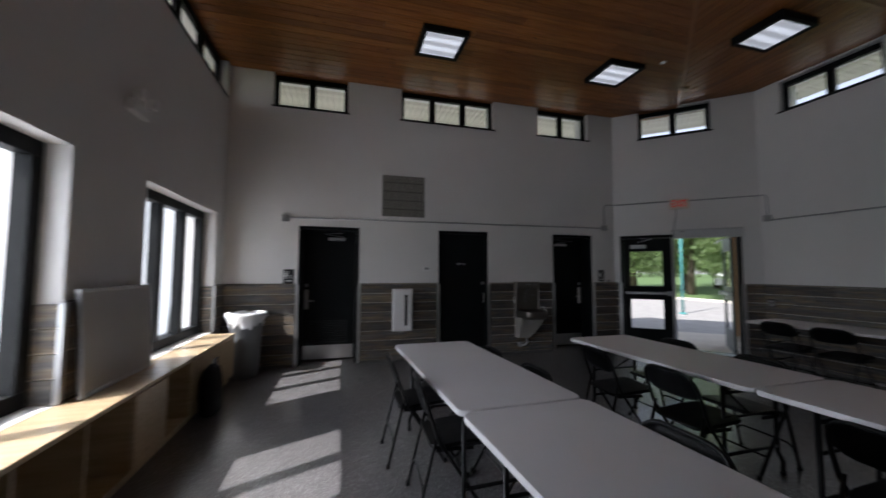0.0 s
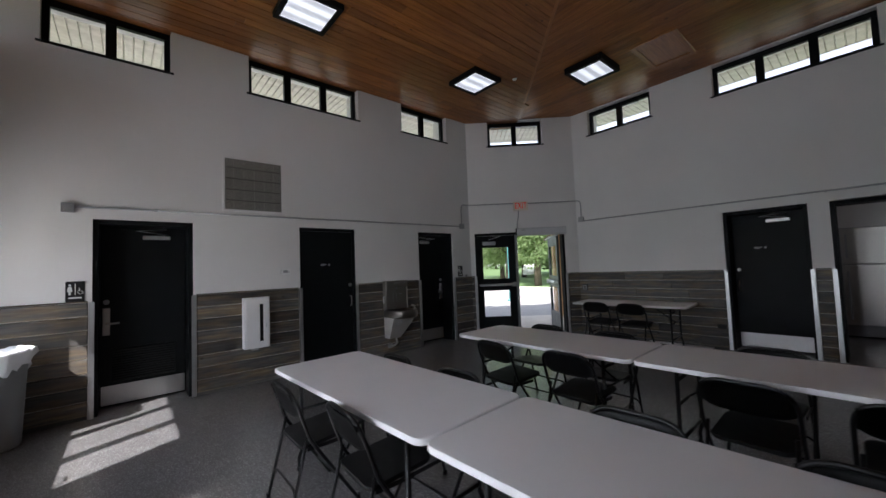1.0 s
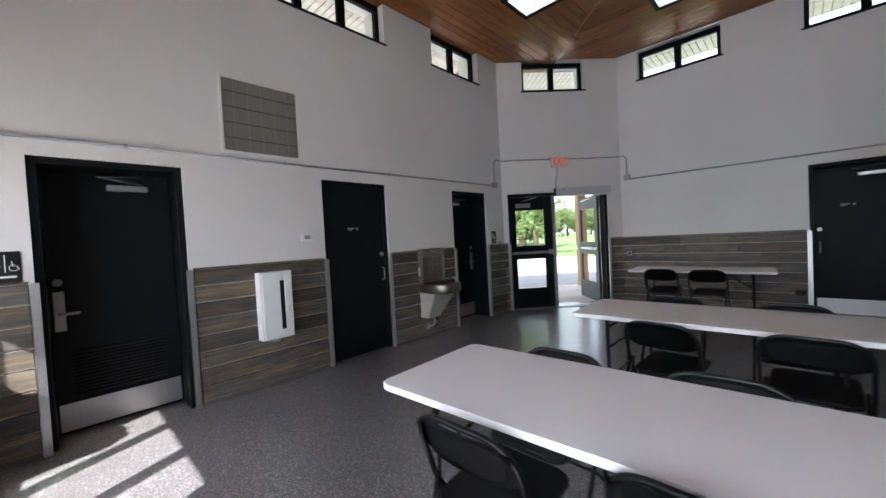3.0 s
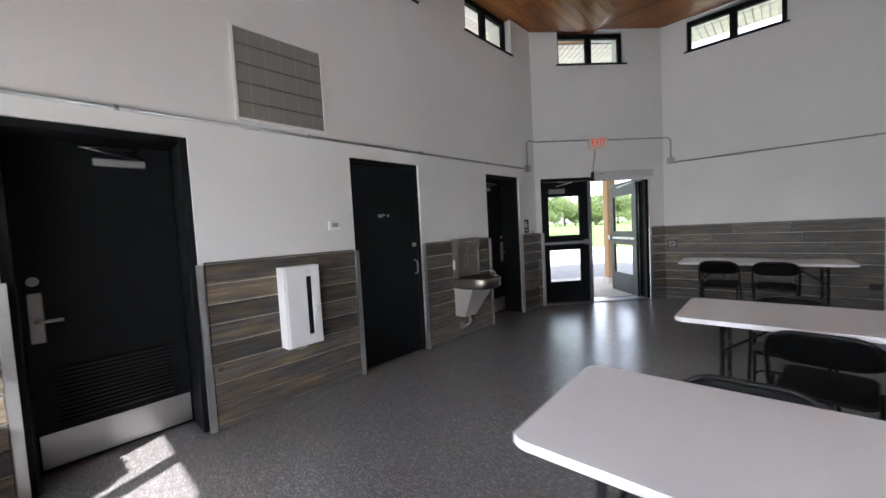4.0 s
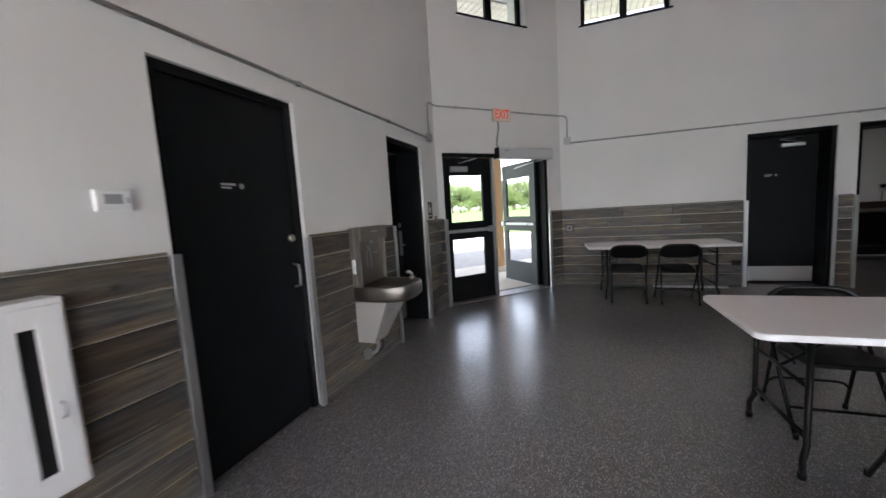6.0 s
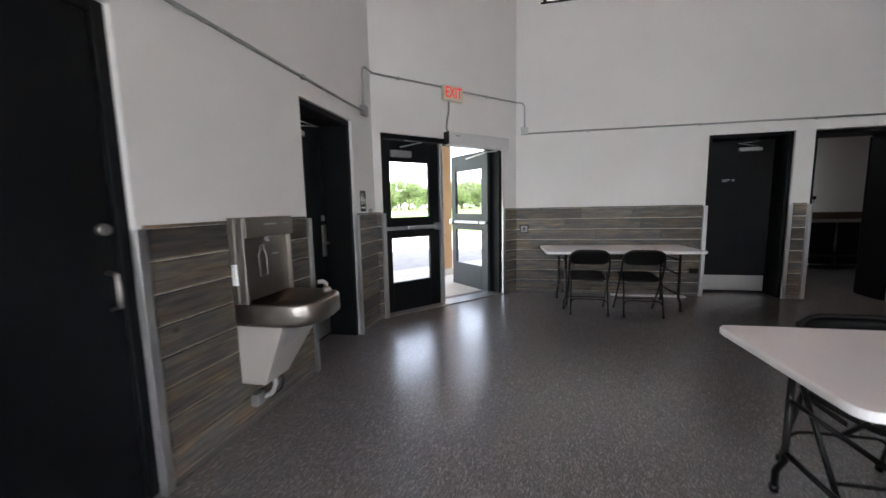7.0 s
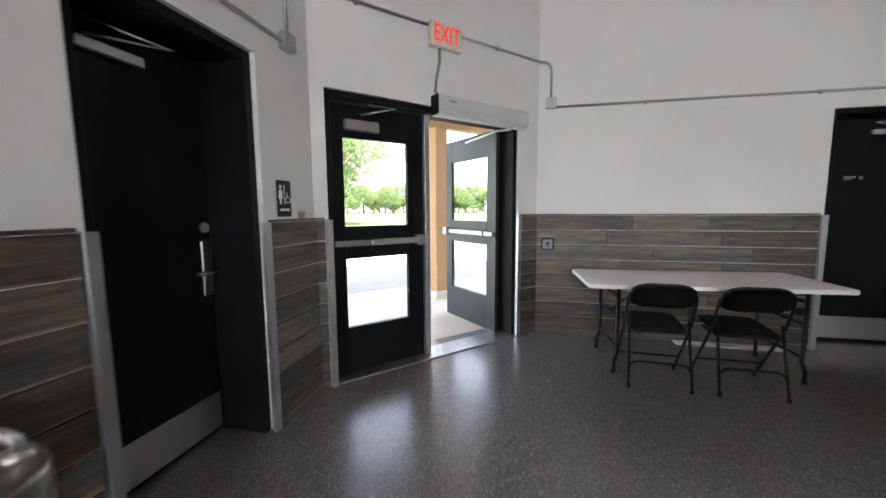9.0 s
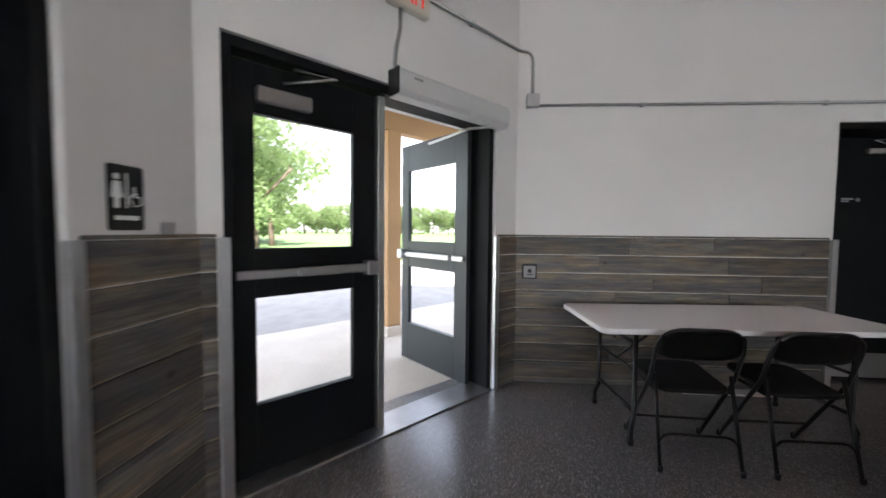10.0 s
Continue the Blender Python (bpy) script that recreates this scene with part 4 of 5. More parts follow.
junction_box(NORTH, 0.05 - XL, 2.285)
junction_box(NORTH, 5.895 - XL, 2.335)
junction_box(EAST, DY - 5.2, 2.38)
O = -0.02
conduit("conduit", to_world(NORTH, [(0.1 - XL, O, 2.3), (5.86 - XL, O, 2.33)]), "thin galvanised conduit running above the doors", [(NORTH, u, 2.3 + 0.03 * u / 6.6) for u in (1.6, 2.9, 4.3, 5.6)])
q = to_world(NORTH, [(5.9 - XL, O, 2.39)]) + bend(*to_world(NORTH, [(5.9 - XL, O, 2.5), (5.9 - XL, O, 2.8), (DX - XL - 0.02, O, 2.8)]), 0.1, 6)
q += to_world(DIAG, [(0.02, O, 2.8), (0.96, O, 2.8)])
conduit("conduit", q, "galvanised conduit bending up to the exit sign", [(DIAG, 0.35, 2.8)])
q = to_world(DIAG, [(1.26, O, 2.79), (DLEN - 0.03, O, 2.79)]) + bend(*to_world(EAST, [(0.05, O, 2.79), (DY - 5.2, O, 2.79), (DY - 5.2, O, 2.5)]), 0.1, 6) + to_world(EAST, [(DY - 5.2, O, 2.41)])
conduit("conduit", q, "galvanised conduit bending down from the exit sign", [(DIAG, 1.7, 2.79)])
conduit("conduit", to_world(EAST, [(DY - 5.15, O, 2.345), (DY - YS, O, 2.31)]), "thin galvanised conduit running above the kitchen doors", [(EAST, u, 2.343 - 0.0041 * u) for u in (1.0, 2.4, 3.7)])
conduit("cable_whip", to_world(DIAG, [(1.06, O, 2.64), (1.06, O, 2.52), (1.03, O, 2.4), (1.02, O, 2.3), (1.03, -0.05, 2.24)]), "short flexible grey cable from the sign to the door operator")


def exit_sign():
    s = thing("exit_sign", on(DIAG, 1.11, -0.004, 2.735), "lit exit sign with red letters on a cream housing", "exit sign")
    b = B()
    box(b, -0.155, 0.155, -0.055, 0, -0.095, 0.095, 0.006)
    part("housing", b, mat_paint("cream_plastic", (0.7, 0.66, 0.56), 0.45), s)
    cu = bpy.data.curves.new("letters", "FONT")
    cu.body, cu.size, cu.align_x, cu.align_y, cu.extrude = "EXIT", 0.175, "CENTER", "CENTER", 0.002
    cu.offset = 0.001
    tmp = new("letters_source", cu)
    me = bpy.data.meshes.new_from_object(tmp)
    bpy.data.objects.remove(tmp)
    me.materials.clear()
    me.materials.append(RED)
    t = new("letters", me)
    t.parent = s
    t.matrix_basis = Matrix.Translation((0, -0.057, 0)) @ Matrix.Rotation(radians(90), 4, "X") @ Matrix.Diagonal((0.72, 1.05, 1, 1))
    tagged(t, "red letters EXIT")


exit_sign()


def door_operator():
    d = thing("door_operator", on(DIAG, 0.995, 0.0, 2.095), "long grey aluminium automatic door operator above the door", "door operator")
    b = B()
    prof = [(0, 0.0), (-0.09, 0.0), (-0.115, 0.03), (-0.115, 0.13), (-0.09, 0.16), (0, 0.165)]
    a = [b.verts.new((0, y, z)) for y, z in prof]
    c = [b.verts.new((1.035, y, z)) for y, z in prof]
    for i in range(len(prof)):
        k = (i + 1) % len(prof)
        b.faces.new((a[i], a[k], c[k], c[i]))
    b.faces.new(a), b.faces.new(c[::-1])
    part("housing", b, SATIN, d)
    b = B()
    box(b, -0.012, 0.0, -0.11, -0.0, 0.005, 0.16, 0.004)
    part("end_cap", b, VINYL, d, "dark end cap")
    b = B()
    box(b, 0.1, 0.17, -0.1165, -0.115, 0.105, 0.12)
    part("badge", b, GREYP, d)
    b = B()
    h = Vector((0.85, -0.06, -0.02))
    tube(b, [h + Vector((0, 0, 0.02)), h, h + Vector((-0.1, 0.1, -0.01)), h + Vector((-0.14, 0.52, -0.06))], 0.011, 8)
    part("operator_arm", b, ALU, d, "aluminium arm to the open leaf")


door_operator()


def push_plate():
    p = thing("door_push_plate", on(EAST, DY - 5.2, -0.021, 0.958), "square steel door push plate in a black surround", "push plate")
    b = B()
    box(b, -0.062, 0.062, -0.012, 0, -0.062, 0.062, 0.006)
    part("surround", b, VINYL, p)
    b = B()
    box(b, -0.05, 0.05, -0.02, -0.012, -0.05, 0.05, 0.004)
    part("plate", b, GREYP, p, "grey steel plate")
    b = B()
    box(b, -0.026, 0.026, -0.0215, -0.02, -0.03, -0.022)
    cyl(b, (0, -0.02, 0.006), 0.018, 0.018, -0.0012, 14, "y")
    part("marking", b, VINYL, p)


push_plate()


def small_plate(m, u, v, z, label):
    p = thing("wall_outlet", on(m, u, v, z), label, "outlet")
    b = B()
    box(b, -0.06, 0.06, -0.012, 0, -0.035, 0.035, 0.004)
    part("cover", b, CHAIRBLACK, p)
    b = B()
    for x in (-0.025, 0.025):
        cyl(b, (x, -0.012, 0), 0.016, 0.016, -0.002, 12, "y")
    part("socket", b, VINYL, p)


small_plate(EAST, DY - 2.9, -0.021, 0.36, "dark round outlet on the board wainscot")
b = B()
box(b, -0.022, 0.022, -0.028, 0.0, 0, 0.045, 0.003)
sensor = part("door_sensor", b, GREYP)
sensor.matrix_basis = on(NORTH, 5.98 - XL, -0.0, DADO + 0.016)
tagged(sensor, "small grey sensor standing on the wainscot cap", "sensor")

# ---- ceiling details ----
h = thing("ceiling_hatch", pose(6.68, 3.12, EAVE), "square access hatch framed in varnished boards", "ceiling hatch")
for nm, a in (("trim_board", (-0.46, 0.46, 0.24, 0.31)), ("trim_board", (-0.46, 0.46, -0.31, -0.24)), ("trim_board", (-0.46, -0.39, -0.24, 0.24)), ("trim_board", (0.39, 0.46, -0.24, 0.24))):
    b = B()
    box(b, *a, -0.022, -0.001, 0.004)
    part(nm, b, TRIMWOOD, h)
b = B()
box(b, -0.385, 0.385, -0.235, 0.235, -0.008, -0.001, 0.002)
part("panel", b, TRIMWOOD, h)
s = thing("smoke_detector", pose(5.49, 5.0, EAVE), "round white smoke detector on the board ceiling", "smoke detector")
b = B()
cyl(b, (0, 0, -0.025), 0.055, 0.065, 0.025, 20)
part("base", b, WHITE, s)
b = B()
cyl(b, (0, 0, -0.045), 0.028, 0.045, 0.021, 20)
part("cap", b, WHITE, s)


# ---- bench and clutter by the windows ----
def bench():
    x0, x1, y0, y1, top = XL + 0.005, -0.475, -1.6, 6.3, BENCH
    k = thing("storage_bench", ident(), "long low pale pine bench with open cubbies under the windows", "bench")
    b = B()
    box(b, x0, x1 + 0.015, y0, y1, top - 0.03, top, 0.004)
    part("top", b, PINE, k, "pale pine top board")
    b = B()
    box(b, x0, x0 + 0.012, y0 + 0.01, y1 - 0.01, 0.09, top - 0.03)
    part("back_panel", b, PINE, k)
    b = B()
    box(b, x0 + 0.012, x1, y0 + 0.01, y1 - 0.01, 0.07, 0.09, 0.002)
    part("bottom_board", b, PINE, k)
    b = B()
    box(b, x0, x1 - 0.04, y0 + 0.02, y1 - 0.02, 0.0, 0.07)
    part("plinth", b, PINE, k)
    n = 16
    for i in range(n + 1):
        y = y0 + 0.01 + (y1 - y0 - 0.04) * i / n
        b = B()
        box(b, x0 + 0.012, x1, y, y + 0.02, 0.09, top - 0.03, 0.002)
        part("divider", b, PINE, k)
    for i in (2, 3, 6, 7, 11, 13, 14, 15):
        y = y0 + 0.01 + (y1 - y0 - 0.04) * i / n
        w = (y1 - y0 - 0.04) / n
        b = B()
        box(b, x1 + 0.001, x1 + 0.018, y + 0.004, y + w - 0.004, 0.1, top - 0.035, 0.003)
        d = part("cubby_door", b, PINE, k)
    return k


bench()


def leaning_board():
    b = B()
    p = thing("leaning_board", pose(XL + 0.09, 4.14, BENCH + 0.002, 0, -4, 0), "large grey framed board leaning on the bench between the windows", "board")
    box(b, -0.012, 0.012, -0.45, 0.45, 0.02, 0.69, 0.002)
    part("panel", b, LIGHTGREY, p)
    b = B()
    for a in ((-0.45, 0.45, 0.0, 0.025), (-0.45, 0.45, 0.685, 0.71), (-0.45, -0.43, 0.025, 0.685), (0.43, 0.45, 0.025, 0.685)):
        box(b, -0.016, 0.016, a[0], a[1], a[2], a[3], 0.003)
    part("frame", b, ALU, p, "thin aluminium frame")


leaning_board()


def trash_can():
    t = thing("trash_can", pose(-0.38, 6.53, 0), "grey plastic bin lined with a white bag", "trash can")
    prof = [(0.165, 0.0), (0.175, 0.02), (0.195, 0.45), (0.212, 0.8), (0.228, 0.8), (0.228, 0.84), (0.208, 0.84), (0.165, 0.12)]
    b = B()
    n = 24
    rings = [[b.verts.new((r * math.cos(2 * math.pi * k / n), r * math.sin(2 * math.pi * k / n), z)) for k in range(n)] for r, z in prof]
    for r0, r1 in zip(rings, rings[1:]):
        for k in range(n):
            b.faces.new((r0[k], r0[(k + 1) % n], r1[(k + 1) % n], r1[k])).smooth = True
    b.faces.new(rings[0][::-1]), b.faces.new(rings[-1])
    part("bin", b, mat_paint("grey_bin_plastic", (0.2, 0.21, 0.22), 0.45), t)
    b = B()
    rnd = random.Random(8)
    n = 48
    offs = [[rnd.uniform(-1, 1) for _ in range(n)] for _ in range(6)]
    prof = [(0.214, 0.7), (0.222, 0.75), (0.236, 0.79), (0.258, 0.845), (0.252, 0.872), (0.212, 0.88), (0.195, 0.78), (0.165, 0.5)]
    rings = []
    for j, (r, z) in enumerate(prof):
        o = offs[min(j, 5)]
        rings.append([b.verts.new(((r + 0.012 * o[k] * (1.6 if j in (0, 3, 4) else 0.5) if j not in (1, 2) else r + 0.004 * o[k]) * math.cos(2 * math.pi * k / n), (r + 0.01 * o[k]) * math.sin(2 * math.pi * k / n), z + (0.05 * o[(k * 3) % n] if j == 0 else 0.018 * o[(k * 5) % n] if j in (3, 4, 5) else 0))) for k in range(n)])
    for r0, r1 in zip(rings, rings[1:]):
        for k in range(n):
            b.faces.new((r0[k], r0[(k + 1) % n], r1[(k + 1) % n], r1[k])).smooth = True
    nb = Nodes("white_bag_film")
    nb.bump(nb.noise(nb.place(), 30, 5), 0.6, 0.01)
    part("bin_bag", b, nb.set(Base_Color=(0.75, 0.77, 0.8), Roughness=0.35, Transmission_Weight=0.0), t, "crumpled white bin bag folded over the rim")


trash_can()

# boards lining the far side of each window reveal
for u0, u1, z0, z1 in WW:
    lining = thing("reveal_lining", WEST, "board lining of the window reveal below the wainscot line", "wainscot", kind="structure")
    for i in range(4):
        b = B()
        box(b, u1 - 0.02, u1 - 0.001, 0.004, 0.135, BENCH + 0.005 + i * 0.155, BENCH + 0.155 + i * 0.155, 0.004)
        part("board", b, BOARDS, lining)
    b = B()
    box(b, u1 - 0.024, u1 + 0.02, -0.026, 0.004, BENCH, DADO, 0.003)
    part("corner_guard", b, ALU, lining)


def hanging_bag():
    g = thing("black_bag", pose(-0.37, 5.1, 0.0), "black fabric bag slumped in front of the pine bench", "bag")
    b = B()
    n = 14
    prof = [(0.6, 0.0), (1.0, 0.04), (1.05, 0.2), (0.95, 0.36), (0.7, 0.46), (0.3, 0.5)]
    rings = [[b.verts.new((0.085 * r * math.cos(2 * math.pi * k / n) * (1 + 0.12 * math.sin(3 * k + z * 9)), 0.2 * r * math.sin(2 * math.pi * k / n) * (1 + 0.08 * math.cos(2 * k + z * 7)), z)) for k in range(n)] for r, z in prof]
    for r0, r1 in zip(rings, rings[1:]):
        for k in range(n):
            b.faces.new((r0[k], r0[(k + 1) % n], r1[(k + 1) % n], r1[k])).smooth = True
    b.faces.new(rings[0][::-1]), b.faces.new(rings[-1])
    part("body", b, mat_paint("black_fabric", (0.015, 0.015, 0.017), 0.9, 0.3, 0.5, 300), g)
    b = B()
    tube(b, [(0.02, -0.06, 0.48), (0.03, -0.04, 0.56), (0.03, 0.04, 0.56), (0.02, 0.06, 0.48)], 0.01, 6)
    part("strap", b, VINYL, g)


hanging_bag()

# wainscot on the window wall
wainscot("wainscot_west_1", WEST, WW[0][1], WW[1][0])
wainscot("wainscot_west_2", WEST, WW[1][1], YB - YS)
wainscot("wainscot_east_3", EAST, ED[1][1] + 0.03, 6.5)
wainscot("wainscot_diagonal_2", DIAG, DD[0][1] + 0.03, DLEN)


# wall lamp on the window wall
def wall_lamp():
    l = thing("emergency_lamp", on(WEST, 4.3 - YS, 0, 2.8), "white two headed emergency lamp on the wall", "lamp")
    b = B()
    box(b, -0.14, 0.14, -0.06, 0, -0.05, 0.05, 0.01)
    part("housing", b, WHITE, l)
    for s in (-1, 1):
        b = B()
        cyl(b, (s * 0.1, -0.06, 0.09), 0.035, 0.055, -0.07, 16, "y")
        box(b, s * 0.1 - 0.01, s * 0.1 + 0.01, -0.08, -0.05, 0.03, 0.07)
        part("lamp_head", b, WHITE, l)


wall_lamp()


# unseen panels added behind the closed doors, so no daylight leaks under them
for nm, m, u0, u1 in (("wall_restroom_back", NORTH, 0.8, 6.6), ("wall_store_back", EAST, 2.2, DY - 1.86)):
    b = B()
    box(b, u0, u1, THICK + 0.004, THICK + 0.1, -0.02, 2.4)
    ob = part(nm, b, WALL)
    ob.matrix_basis = m
    tagged(ob, "unseen panel stopping outdoor light behind the doors", "wall", kind="structure")


# ---- kitchen behind the open doorway ----
def shell(name, x0, x1, y0, y1, z0, z1, mat, label, cat):
    b = B()
    box(b, x0, x1, y0, y1, z0, z1)
    return tagged(part(name, b, mat), label, cat, kind="structure")


KX0, KX1, KY0, KY1, KZ = XC + THICK + 0.002, 10.8, -2.2, 1.75, 2.7
shell("wall_kitchen_back", KX1, KX1 + 0.1, KY0, KY1, 0, KZ, WALL, "white painted kitchen wall", "wall")
shell("wall_kitchen_side", KX0, KX1, KY1, KY1 + 0.1, 0, KZ, WALL, "white painted kitchen wall", "wall")
shell("wall_kitchen_far", KX0, KX1, KY0 - 0.1, KY0, 0, KZ, WALL, "white painted kitchen wall", "wall")
shell("ceiling_kitchen", KX0, KX1, KY0, KY1, KZ, KZ + 0.1, CEIL, "brown board kitchen ceiling", "ceiling")
shell("floor_kitchen", XC + THICK + 0.002, KX1, KY0, KY1, -0.05, -0.0005, FLOOR, "dark grey speckled kitchen floor", "floor")

d = thing("door_6", EAST, "black kitchen door standing open into the kitchen", "door", kind="structure")
b = B()
door_frame(b, ED[1][0], ED[1][1], 2.18, 0.4)
part("door_frame", b, BLACK, d)
b = B()
box(b, -0.83, 0, 0, 0.045, 0.012, 2.12, 0.003)
leaf = part("door_leaf", b, BLACK, d)
leaf.matrix_basis = Matrix.Translation((ED[1][1] - 0.052, THICK + 0.01, 0)) @ Matrix.Rotation(radians(-128), 4, "Z")


def counter():
    c = thing("steel_counter", pose(KX1 - 0.01, -0.75, 0), "stainless steel work counter with backsplash against the kitchen wall", "counter")
    b = B()
    box(b, -0.66, 0, -1.3, 1.3, 0.88, 0.92, 0.005)
    part("top", b, STEEL, c)
    b = B()
    box(b, -0.03, 0, -1.3, 1.3, 0.92, 1.05, 0.004)
    part("backsplash", b, DARKWOOD, c, "dark brown backsplash rail")
    # black sheet added as the shade under the worktop
    b = B()
    box(b, -0.02, -0.004, -1.3, 1.3, 0.03, 0.878)
    part("back_panel", b, VINYL, c, "black sheet put in for the shade under the worktop")
    # undershelf black as well, the shade put into its colour
    b = B()
    box(b, -0.62, -0.03, -1.27, 1.27, 0.24, 0.26, 0.003)
    part("undershelf", b, VINYL, c)
    for y in (-1.25, 0, 1.25):
        for x in (-0.62, -0.05):
            b = B()
            cyl(b, (x, y, 0), 0.02, 0.02, 0.88, 12)
            part("leg", b, STEEL, c)
    return c


counter()


def fridge():
    f = thing("refrigerator", pose(KX1 - 0.02, 1.2, 0), "tall grey steel two door refrigerator in the kitchen", "refrigerator")
    b = B()
    box(b, -0.72, 0, -0.42, 0.42, 0.03, 1.9, 0.006)
    part("body", b, GREYP, f)
    for z0, z1 in ((0.22, 1.25), (1.265, 1.88)):
        b = B()
        box(b, -0.77, -0.722, -0.41, 0.41, z0, z1, 0.01)
        dd = part("door", b, STEEL, f)
        b = B()
        box(b, -0.8, -0.77, 0.33, 0.36, z0 + 0.1, z1 - 0.1, 0.006)
        part("handle", b, GREYP, dd)


fridge()
k = thing("kitchen_outlet", pose(KX1, -0.35, 1.32), "white wall outlet with a black plug and cord", "outlet")
b = B()
box(b, -0.008, 0, -0.04, 0.04, -0.06, 0.06, 0.003)
part("cover", b, WHITE, k)
b = B()
box(b, -0.06, -0.008, -0.03, 0.03, -0.02, 0.05, 0.006)
part("plug", b, VINYL, k)
b = B()
tube(b, [(-0.05, 0, -0.02), (-0.05, 0.01, -0.1), (-0.04, 0.02, -0.25)], 0.004, 6)
part("cord", b, VINYL, k)
k = thing("kitchen_light", pose(9.2, 0.9, KZ), "round white kitchen ceiling light, switched on", "ceiling light")
b = B()
cyl(b, (0, 0, -0.05), 0.17, 0.19, 0.05, 28)
part("housing", b, WHITE, k)
b = B()
cyl(b, (0, 0, -0.065), 0.14, 0.165, 0.014, 28)
part("diffuser", b, mat_glow("kitchen_lit_diffuser", (1.0, 0.97, 0.93), 4.0), k)
k = thing("storage_jar", pose(KX1 - 0.3, 0.25, 0.921), "yellowish storage jar on the steel counter", "jar")
b = B()
cyl(b, (0, 0, 0), 0.07, 0.07, 0.19, 18)
part("body", b, TAN, k)
b = B()
cyl(b, (0, 0, 0.19), 0.072, 0.068, 0.03, 18)
part("lid", b, PINE, k)

# ---- porch outside the exit ----
pr = thing("porch_roof", DIAG, "tan board porch roof over the exit door", "porch roof", kind="structure")
b = B()
n = 16
for i in range(n):
    v0 = THICK + 0.01 + i * 0.135
    box(b, -1.6, 3.7, v0, v0 + 0.13, 2.74, 2.77)
part("soffit", b, SOFFIT, pr)
b = B()
box(b, -1.6, 3.7, THICK + 0.01, THICK + 0.01 + n * 0.135, 2.775, 2.95)
part("deck", b, LIGHTGREY, pr)
b = B()
box(b, -1.5, 3.6, 1.86, 2.0, 2.5, 2.79, 0.006)
part("beam", b, TAN, pr)
ps = thing("porch_post", on(DIAG, 2.33, 1.93, -0.008), "tan wooden porch post on a pale base", "post")
b = B()
box(b, -0.1, 0.1, -0.1, 0.1, 0.12, 2.505, 0.008)
part("shaft", b, TAN, ps)
b = B()
box(b, -0.13, 0.13, -0.13, 0.13, 0, 0.12, 0.01)
part("base", b, CONCRETE, ps, "pale concrete base")
b = B()
box(b, 19, 19.25, -14, 22, -0.03, 0.1, 0.02)
tagged(part("kerb", b, CONCRETE), "pale concrete kerb at the edge of the lawn", "kerb", kind="structure")


# neighbouring brick and block wing seen through the side windows
wing = thing("brick_wing", pose(-3.1, 8.2, 0), "pale block wall with red brick bands outside the side windows", "building")
for i in range(14):
    b = B()
    y = i * 0.62
    box(b, -0.3, 0, y, y + 0.6, 0, 3.0, 0.004)
    part("pier", b, PALE if i % 2 == 0 else BRICK, wing)
b = B()
box(b, -0.34, 0.04, -0.04, 14 * 0.62 + 0.02, 3.0, 3.12, 0.01)
part("coping", b, PALE, wing)


# ---- trees ----
def leaf_clump(seed, n, rx, rz, size):
    rnd = random.Random(seed)
    V, F = [], []
    blobs = [(Vector((rnd.uniform(-0.6, 0.6) * rx, rnd.uniform(-0.6, 0.6) * rx, rnd.uniform(-0.7, 0.7) * rz)), rnd.uniform(0.3, 0.5)) for _ in range(16)]
    for i in range(n):
        c, s = blobs[i % len(blobs)]
        d = Vector((rnd.gauss(0, 1), rnd.gauss(0, 1), rnd.gauss(0, 1))).normalized() * rnd.uniform(0.55, 1.05)
        p = c + Vector((d.x * rx * s, d.y * rx * s, d.z * rz * s))
        q = Euler((rnd.uniform(-1.2, 1.2), rnd.uniform(-1.2, 1.2), rnd.uniform(0, 6.3))).to_matrix()
        l = size * rnd.uniform(0.6, 1.3)
        k = len(V)
        for x, y, z in ((-0.5, 0, 0), (0, -0.28, 0.06), (0.5, 0, 0), (0, 0.28, 0.06)):
            V.append(p + q @ Vector((x * l, y * l, z * l)))
        F.append((k, k + 1, k + 2, k + 3))
    me = bpy.data.meshes.new("crown")
    me.from_pydata(V, [], F)
    me.materials.append(LEAF)
    return me


def tree(m, seed, h, r, n, size, label):
    t = thing("tree", m, label, "tree", "park trees")
    rnd = random.Random(seed)
    b = B()
    th = h * 0.42
    bits = [(Vector((0, 0, -0.05)), 0.035 * h), (Vector((0.05, 0.02, th * 0.5)), 0.026 * h), (Vector((0.0, 0.08, th)), 0.02 * h), (Vector((0.1, 0.0, h * 0.75)), 0.008 * h)]
    rings = [[b.verts.new(p + Vector((w * math.cos(k * math.pi / 4), w * math.sin(k * math.pi / 4), 0))) for k in range(8)] for p, w in bits]
    for r0, r1 in zip(rings, rings[1:]):
        for k in range(8):
            b.faces.new((r0[k], r0[(k + 1) % 8], r1[(k + 1) % 8], r1[k])).smooth = True
    b.faces.new(rings[0][::-1]), b.faces.new(rings[-1])
    part("trunk", b, BARK, t)
    for i in range(6):
        b = B()
        a, z = i * 1.1 + rnd.uniform(0, 0.5), th * rnd.uniform(0.7, 1.2)
        tube(b, [(0, 0.05, z), (r * 0.3 * math.cos(a), r * 0.3 * math.sin(a), z + h * 0.1), (r * 0.65 * math.cos(a), r * 0.65 * math.sin(a), z + h * 0.22)], 0.009 * h, 6)
        part("limb", b, BARK, t)
    ob = new("crown", leaf_clump(seed, n, r, h * 0.44, size))
    ob.parent = t
    ob.matrix_basis = Matrix.Translation((0, 0, h * 0.6))
    return t


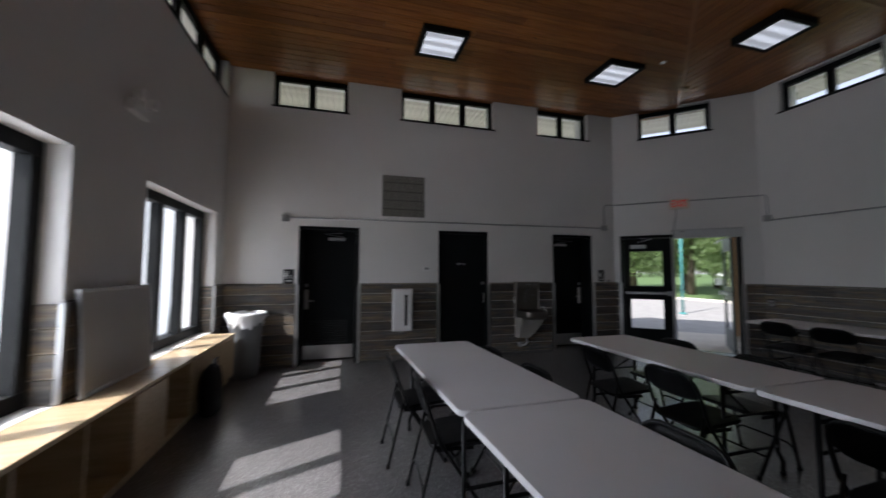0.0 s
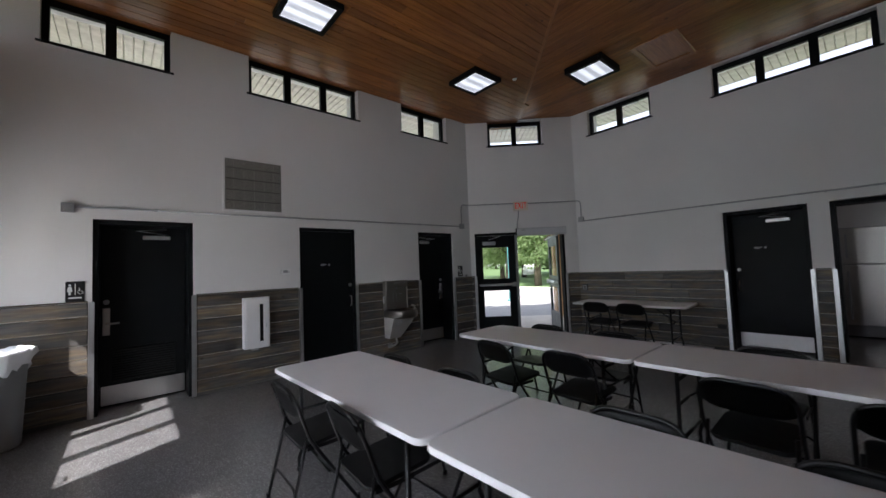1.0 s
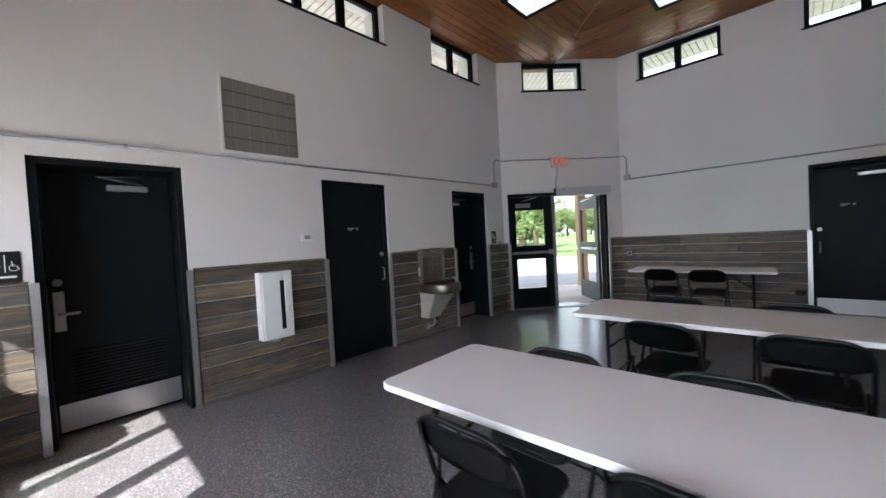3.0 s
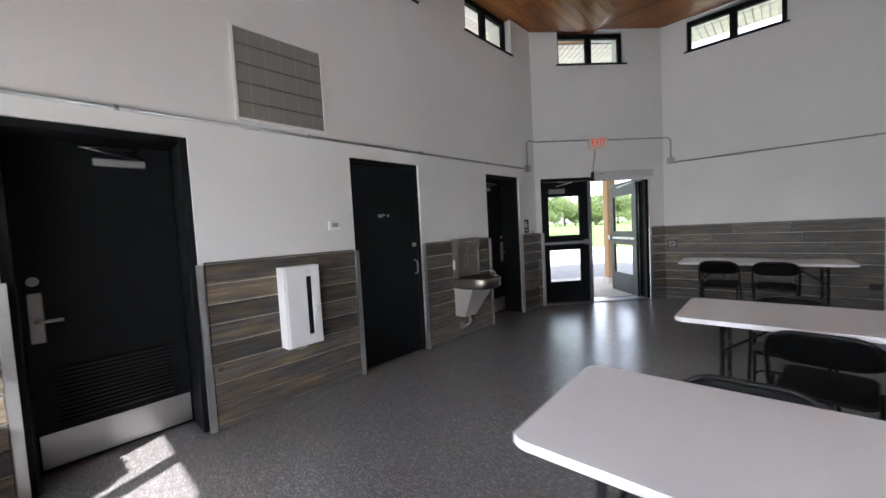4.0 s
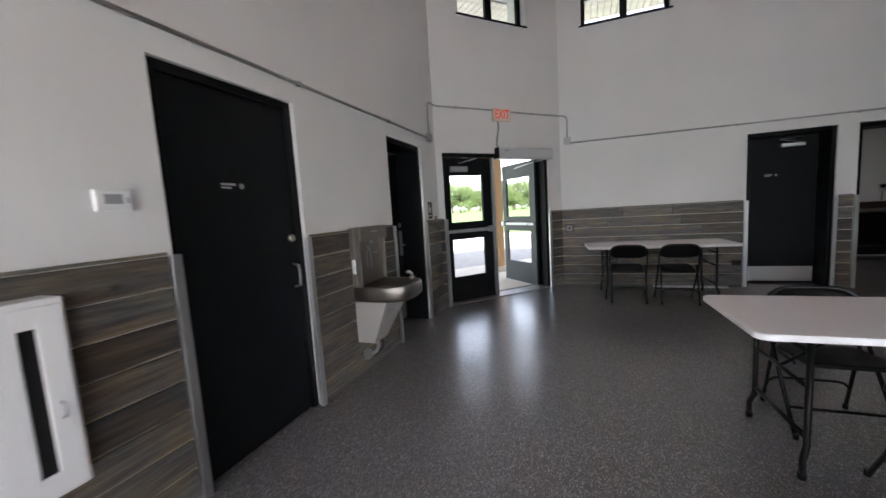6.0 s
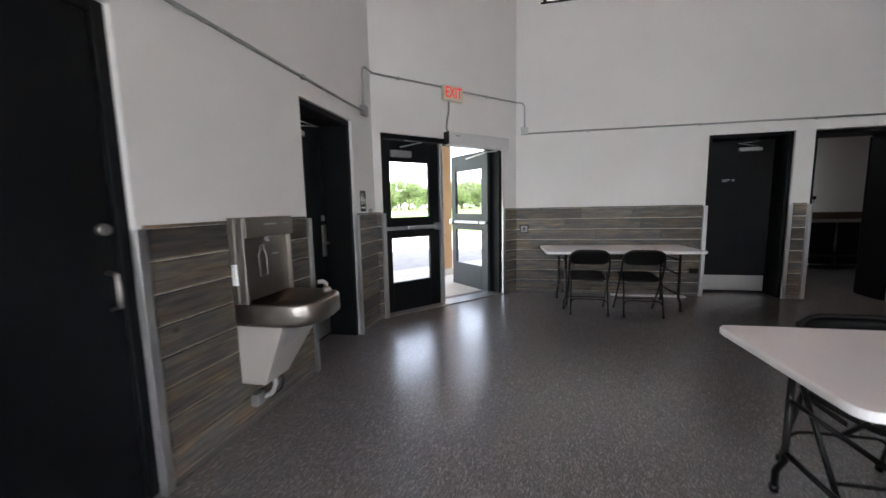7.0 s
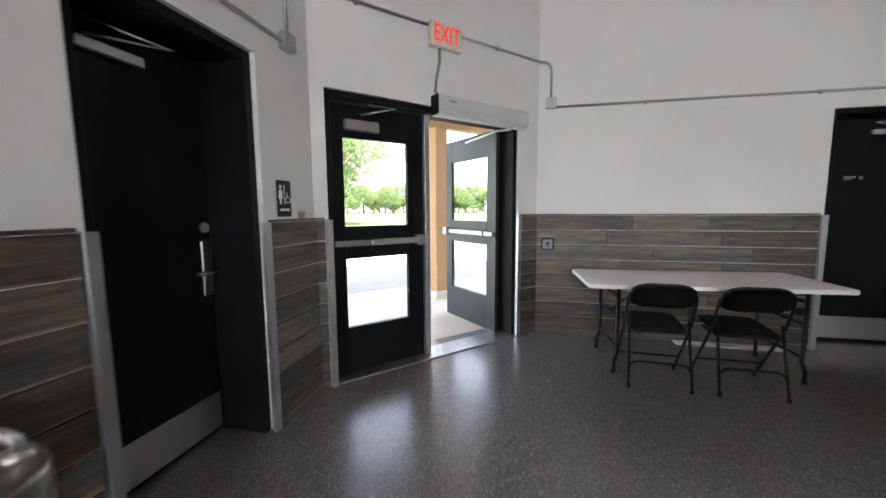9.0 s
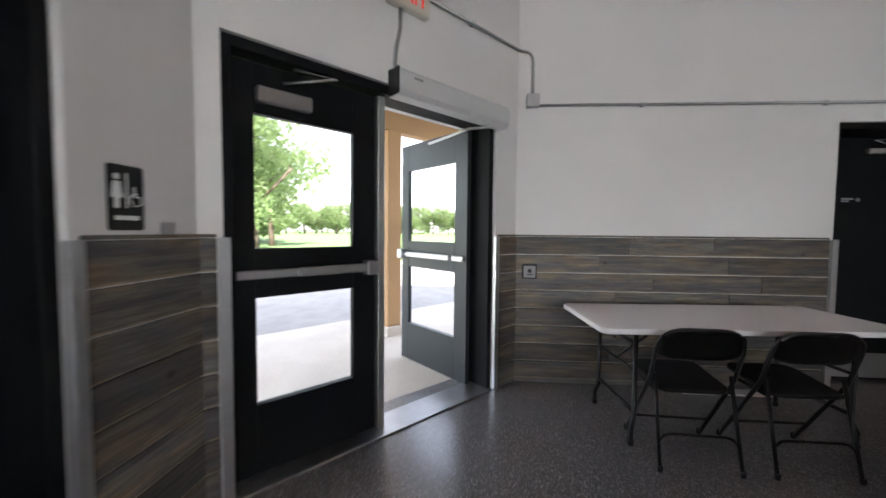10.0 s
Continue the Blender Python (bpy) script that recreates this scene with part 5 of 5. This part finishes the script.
def shrub_tree(m, seed, h, r, n, size, label):
    """A bushy tree, leafy almost to the ground."""
    t = tree(m, seed, h, r, n, size, label)
    for o in t.children:
        if o.name.startswith("crown"):
            o.matrix_basis = Matrix.Translation((0, 0, h * 0.48))
    return t


TL = "broad leafy green park tree on the lawn"
tr = [tree(pose(22, 16.3, -0.03), 1, 8.0, 3.6, 7000, 0.3, TL), shrub_tree(pose(140, 30, -0.03), 2, 9, 5.2, 4200, 0.6, TL), shrub_tree(pose(120, 75, -0.03), 3, 12, 6, 4200, 0.7, TL)]
rnd = random.Random(11)
for i in range(84):
    a = radians(-42 + i * 1.45 + rnd.uniform(-1, 1))
    d = rnd.uniform(125, 175)
    o = copy_thing(tr[1 + i % 2], pose(6 + d * math.cos(a), 5 + d * math.sin(a), -0.03, 0, 0, rnd.uniform(0, 360)))
for x, y, a in ((25, 27, 40), (15, 36, 130), (28, 24.5, 10), (33, 21.5, 75), (36, 28, 300), (43, 31, 220), (31, 33, 160), (24, 20.5, 250), (50, 36, 20)):
    copy_thing(tr[0 if x < 35 else 1], pose(x, y, -0.03, 0, 0, a))


def parked_car(m, label):
    c = thing("parked_car", m, label, "car", "parked cars")
    paint = mat_paint("white_car_paint", (0.75, 0.75, 0.76), 0.25, 0.03, 0.0)
    b = B()
    side = [(-2.2, 0.35), (2.2, 0.35), (2.25, 0.75), (1.9, 0.95), (1.1, 1.02), (0.5, 1.5), (-1.2, 1.52), (-2.0, 1.05), (-2.25, 0.9)]
    l = [b.verts.new((x, -0.85 if z < 1.1 else -0.7, z)) for x, z in side]
    r = [b.verts.new((x, 0.85 if z < 1.1 else 0.7, z)) for x, z in side]
    for i in range(len(side)):
        k = (i + 1) % len(side)
        b.faces.new((l[i], l[k], r[k], r[i]))
    b.faces.new(l[::-1]), b.faces.new(r)
    part("body", b, paint, c)
    for s in (-1, 1):
        b = B()
        q = [(-1.75, 1.08), (0.85, 1.08), (0.4, 1.45), (-1.15, 1.46)]
        vs = [b.verts.new((x, s * (0.86 if z < 1.1 else 0.73), z)) for x, z in q]
        b.faces.new(vs)
        bmesh.ops.solidify(b, geom=b.faces[:], thickness=0.01)
        part("window", b, VINYL, c)
        for x in (-1.4, 1.4):
            b = B()
            cyl(b, (x, s * 0.68, 0.32), 0.32, 0.32, s * 0.2, 20, "y")
            w = part("wheel", b, VINYL, c)
            b = B()
            cyl(b, (x, s * 0.885, 0.32), 0.19, 0.17, s * 0.01, 16, "y")
            part("rim", b, ALU, w)


parked_car(pose(36, 27, 0, 0, 0, 35), "white car parked beyond the lawn")


def lamp_post():
    l = thing("lamp_post", pose(12.7, 11.2, -0.016), "slim teal painted metal post outside", "post")
    b = B()
    cyl(b, (0, 0, 0.02), 0.042, 0.036, 4.2, 16)
    part("shaft", b, TEAL, l)
    b = B()
    cyl(b, (0, 0, 0), 0.13, 0.11, 0.06, 16)
    part("base_plate", b, TEAL, l)


lamp_post()

# ---- loose panel on the floor by the east wall ----
p = thing("loose_panel", pose(7.73, 3.5, 0.002), "thin pale panel lying flat on the floor beneath the table", "panel")
b = B()
slab(b, rounded(0.11, 0.96, 0.006), 0.0, 0.012, 0.002)
part("sheet", b, PLASTIC, p)
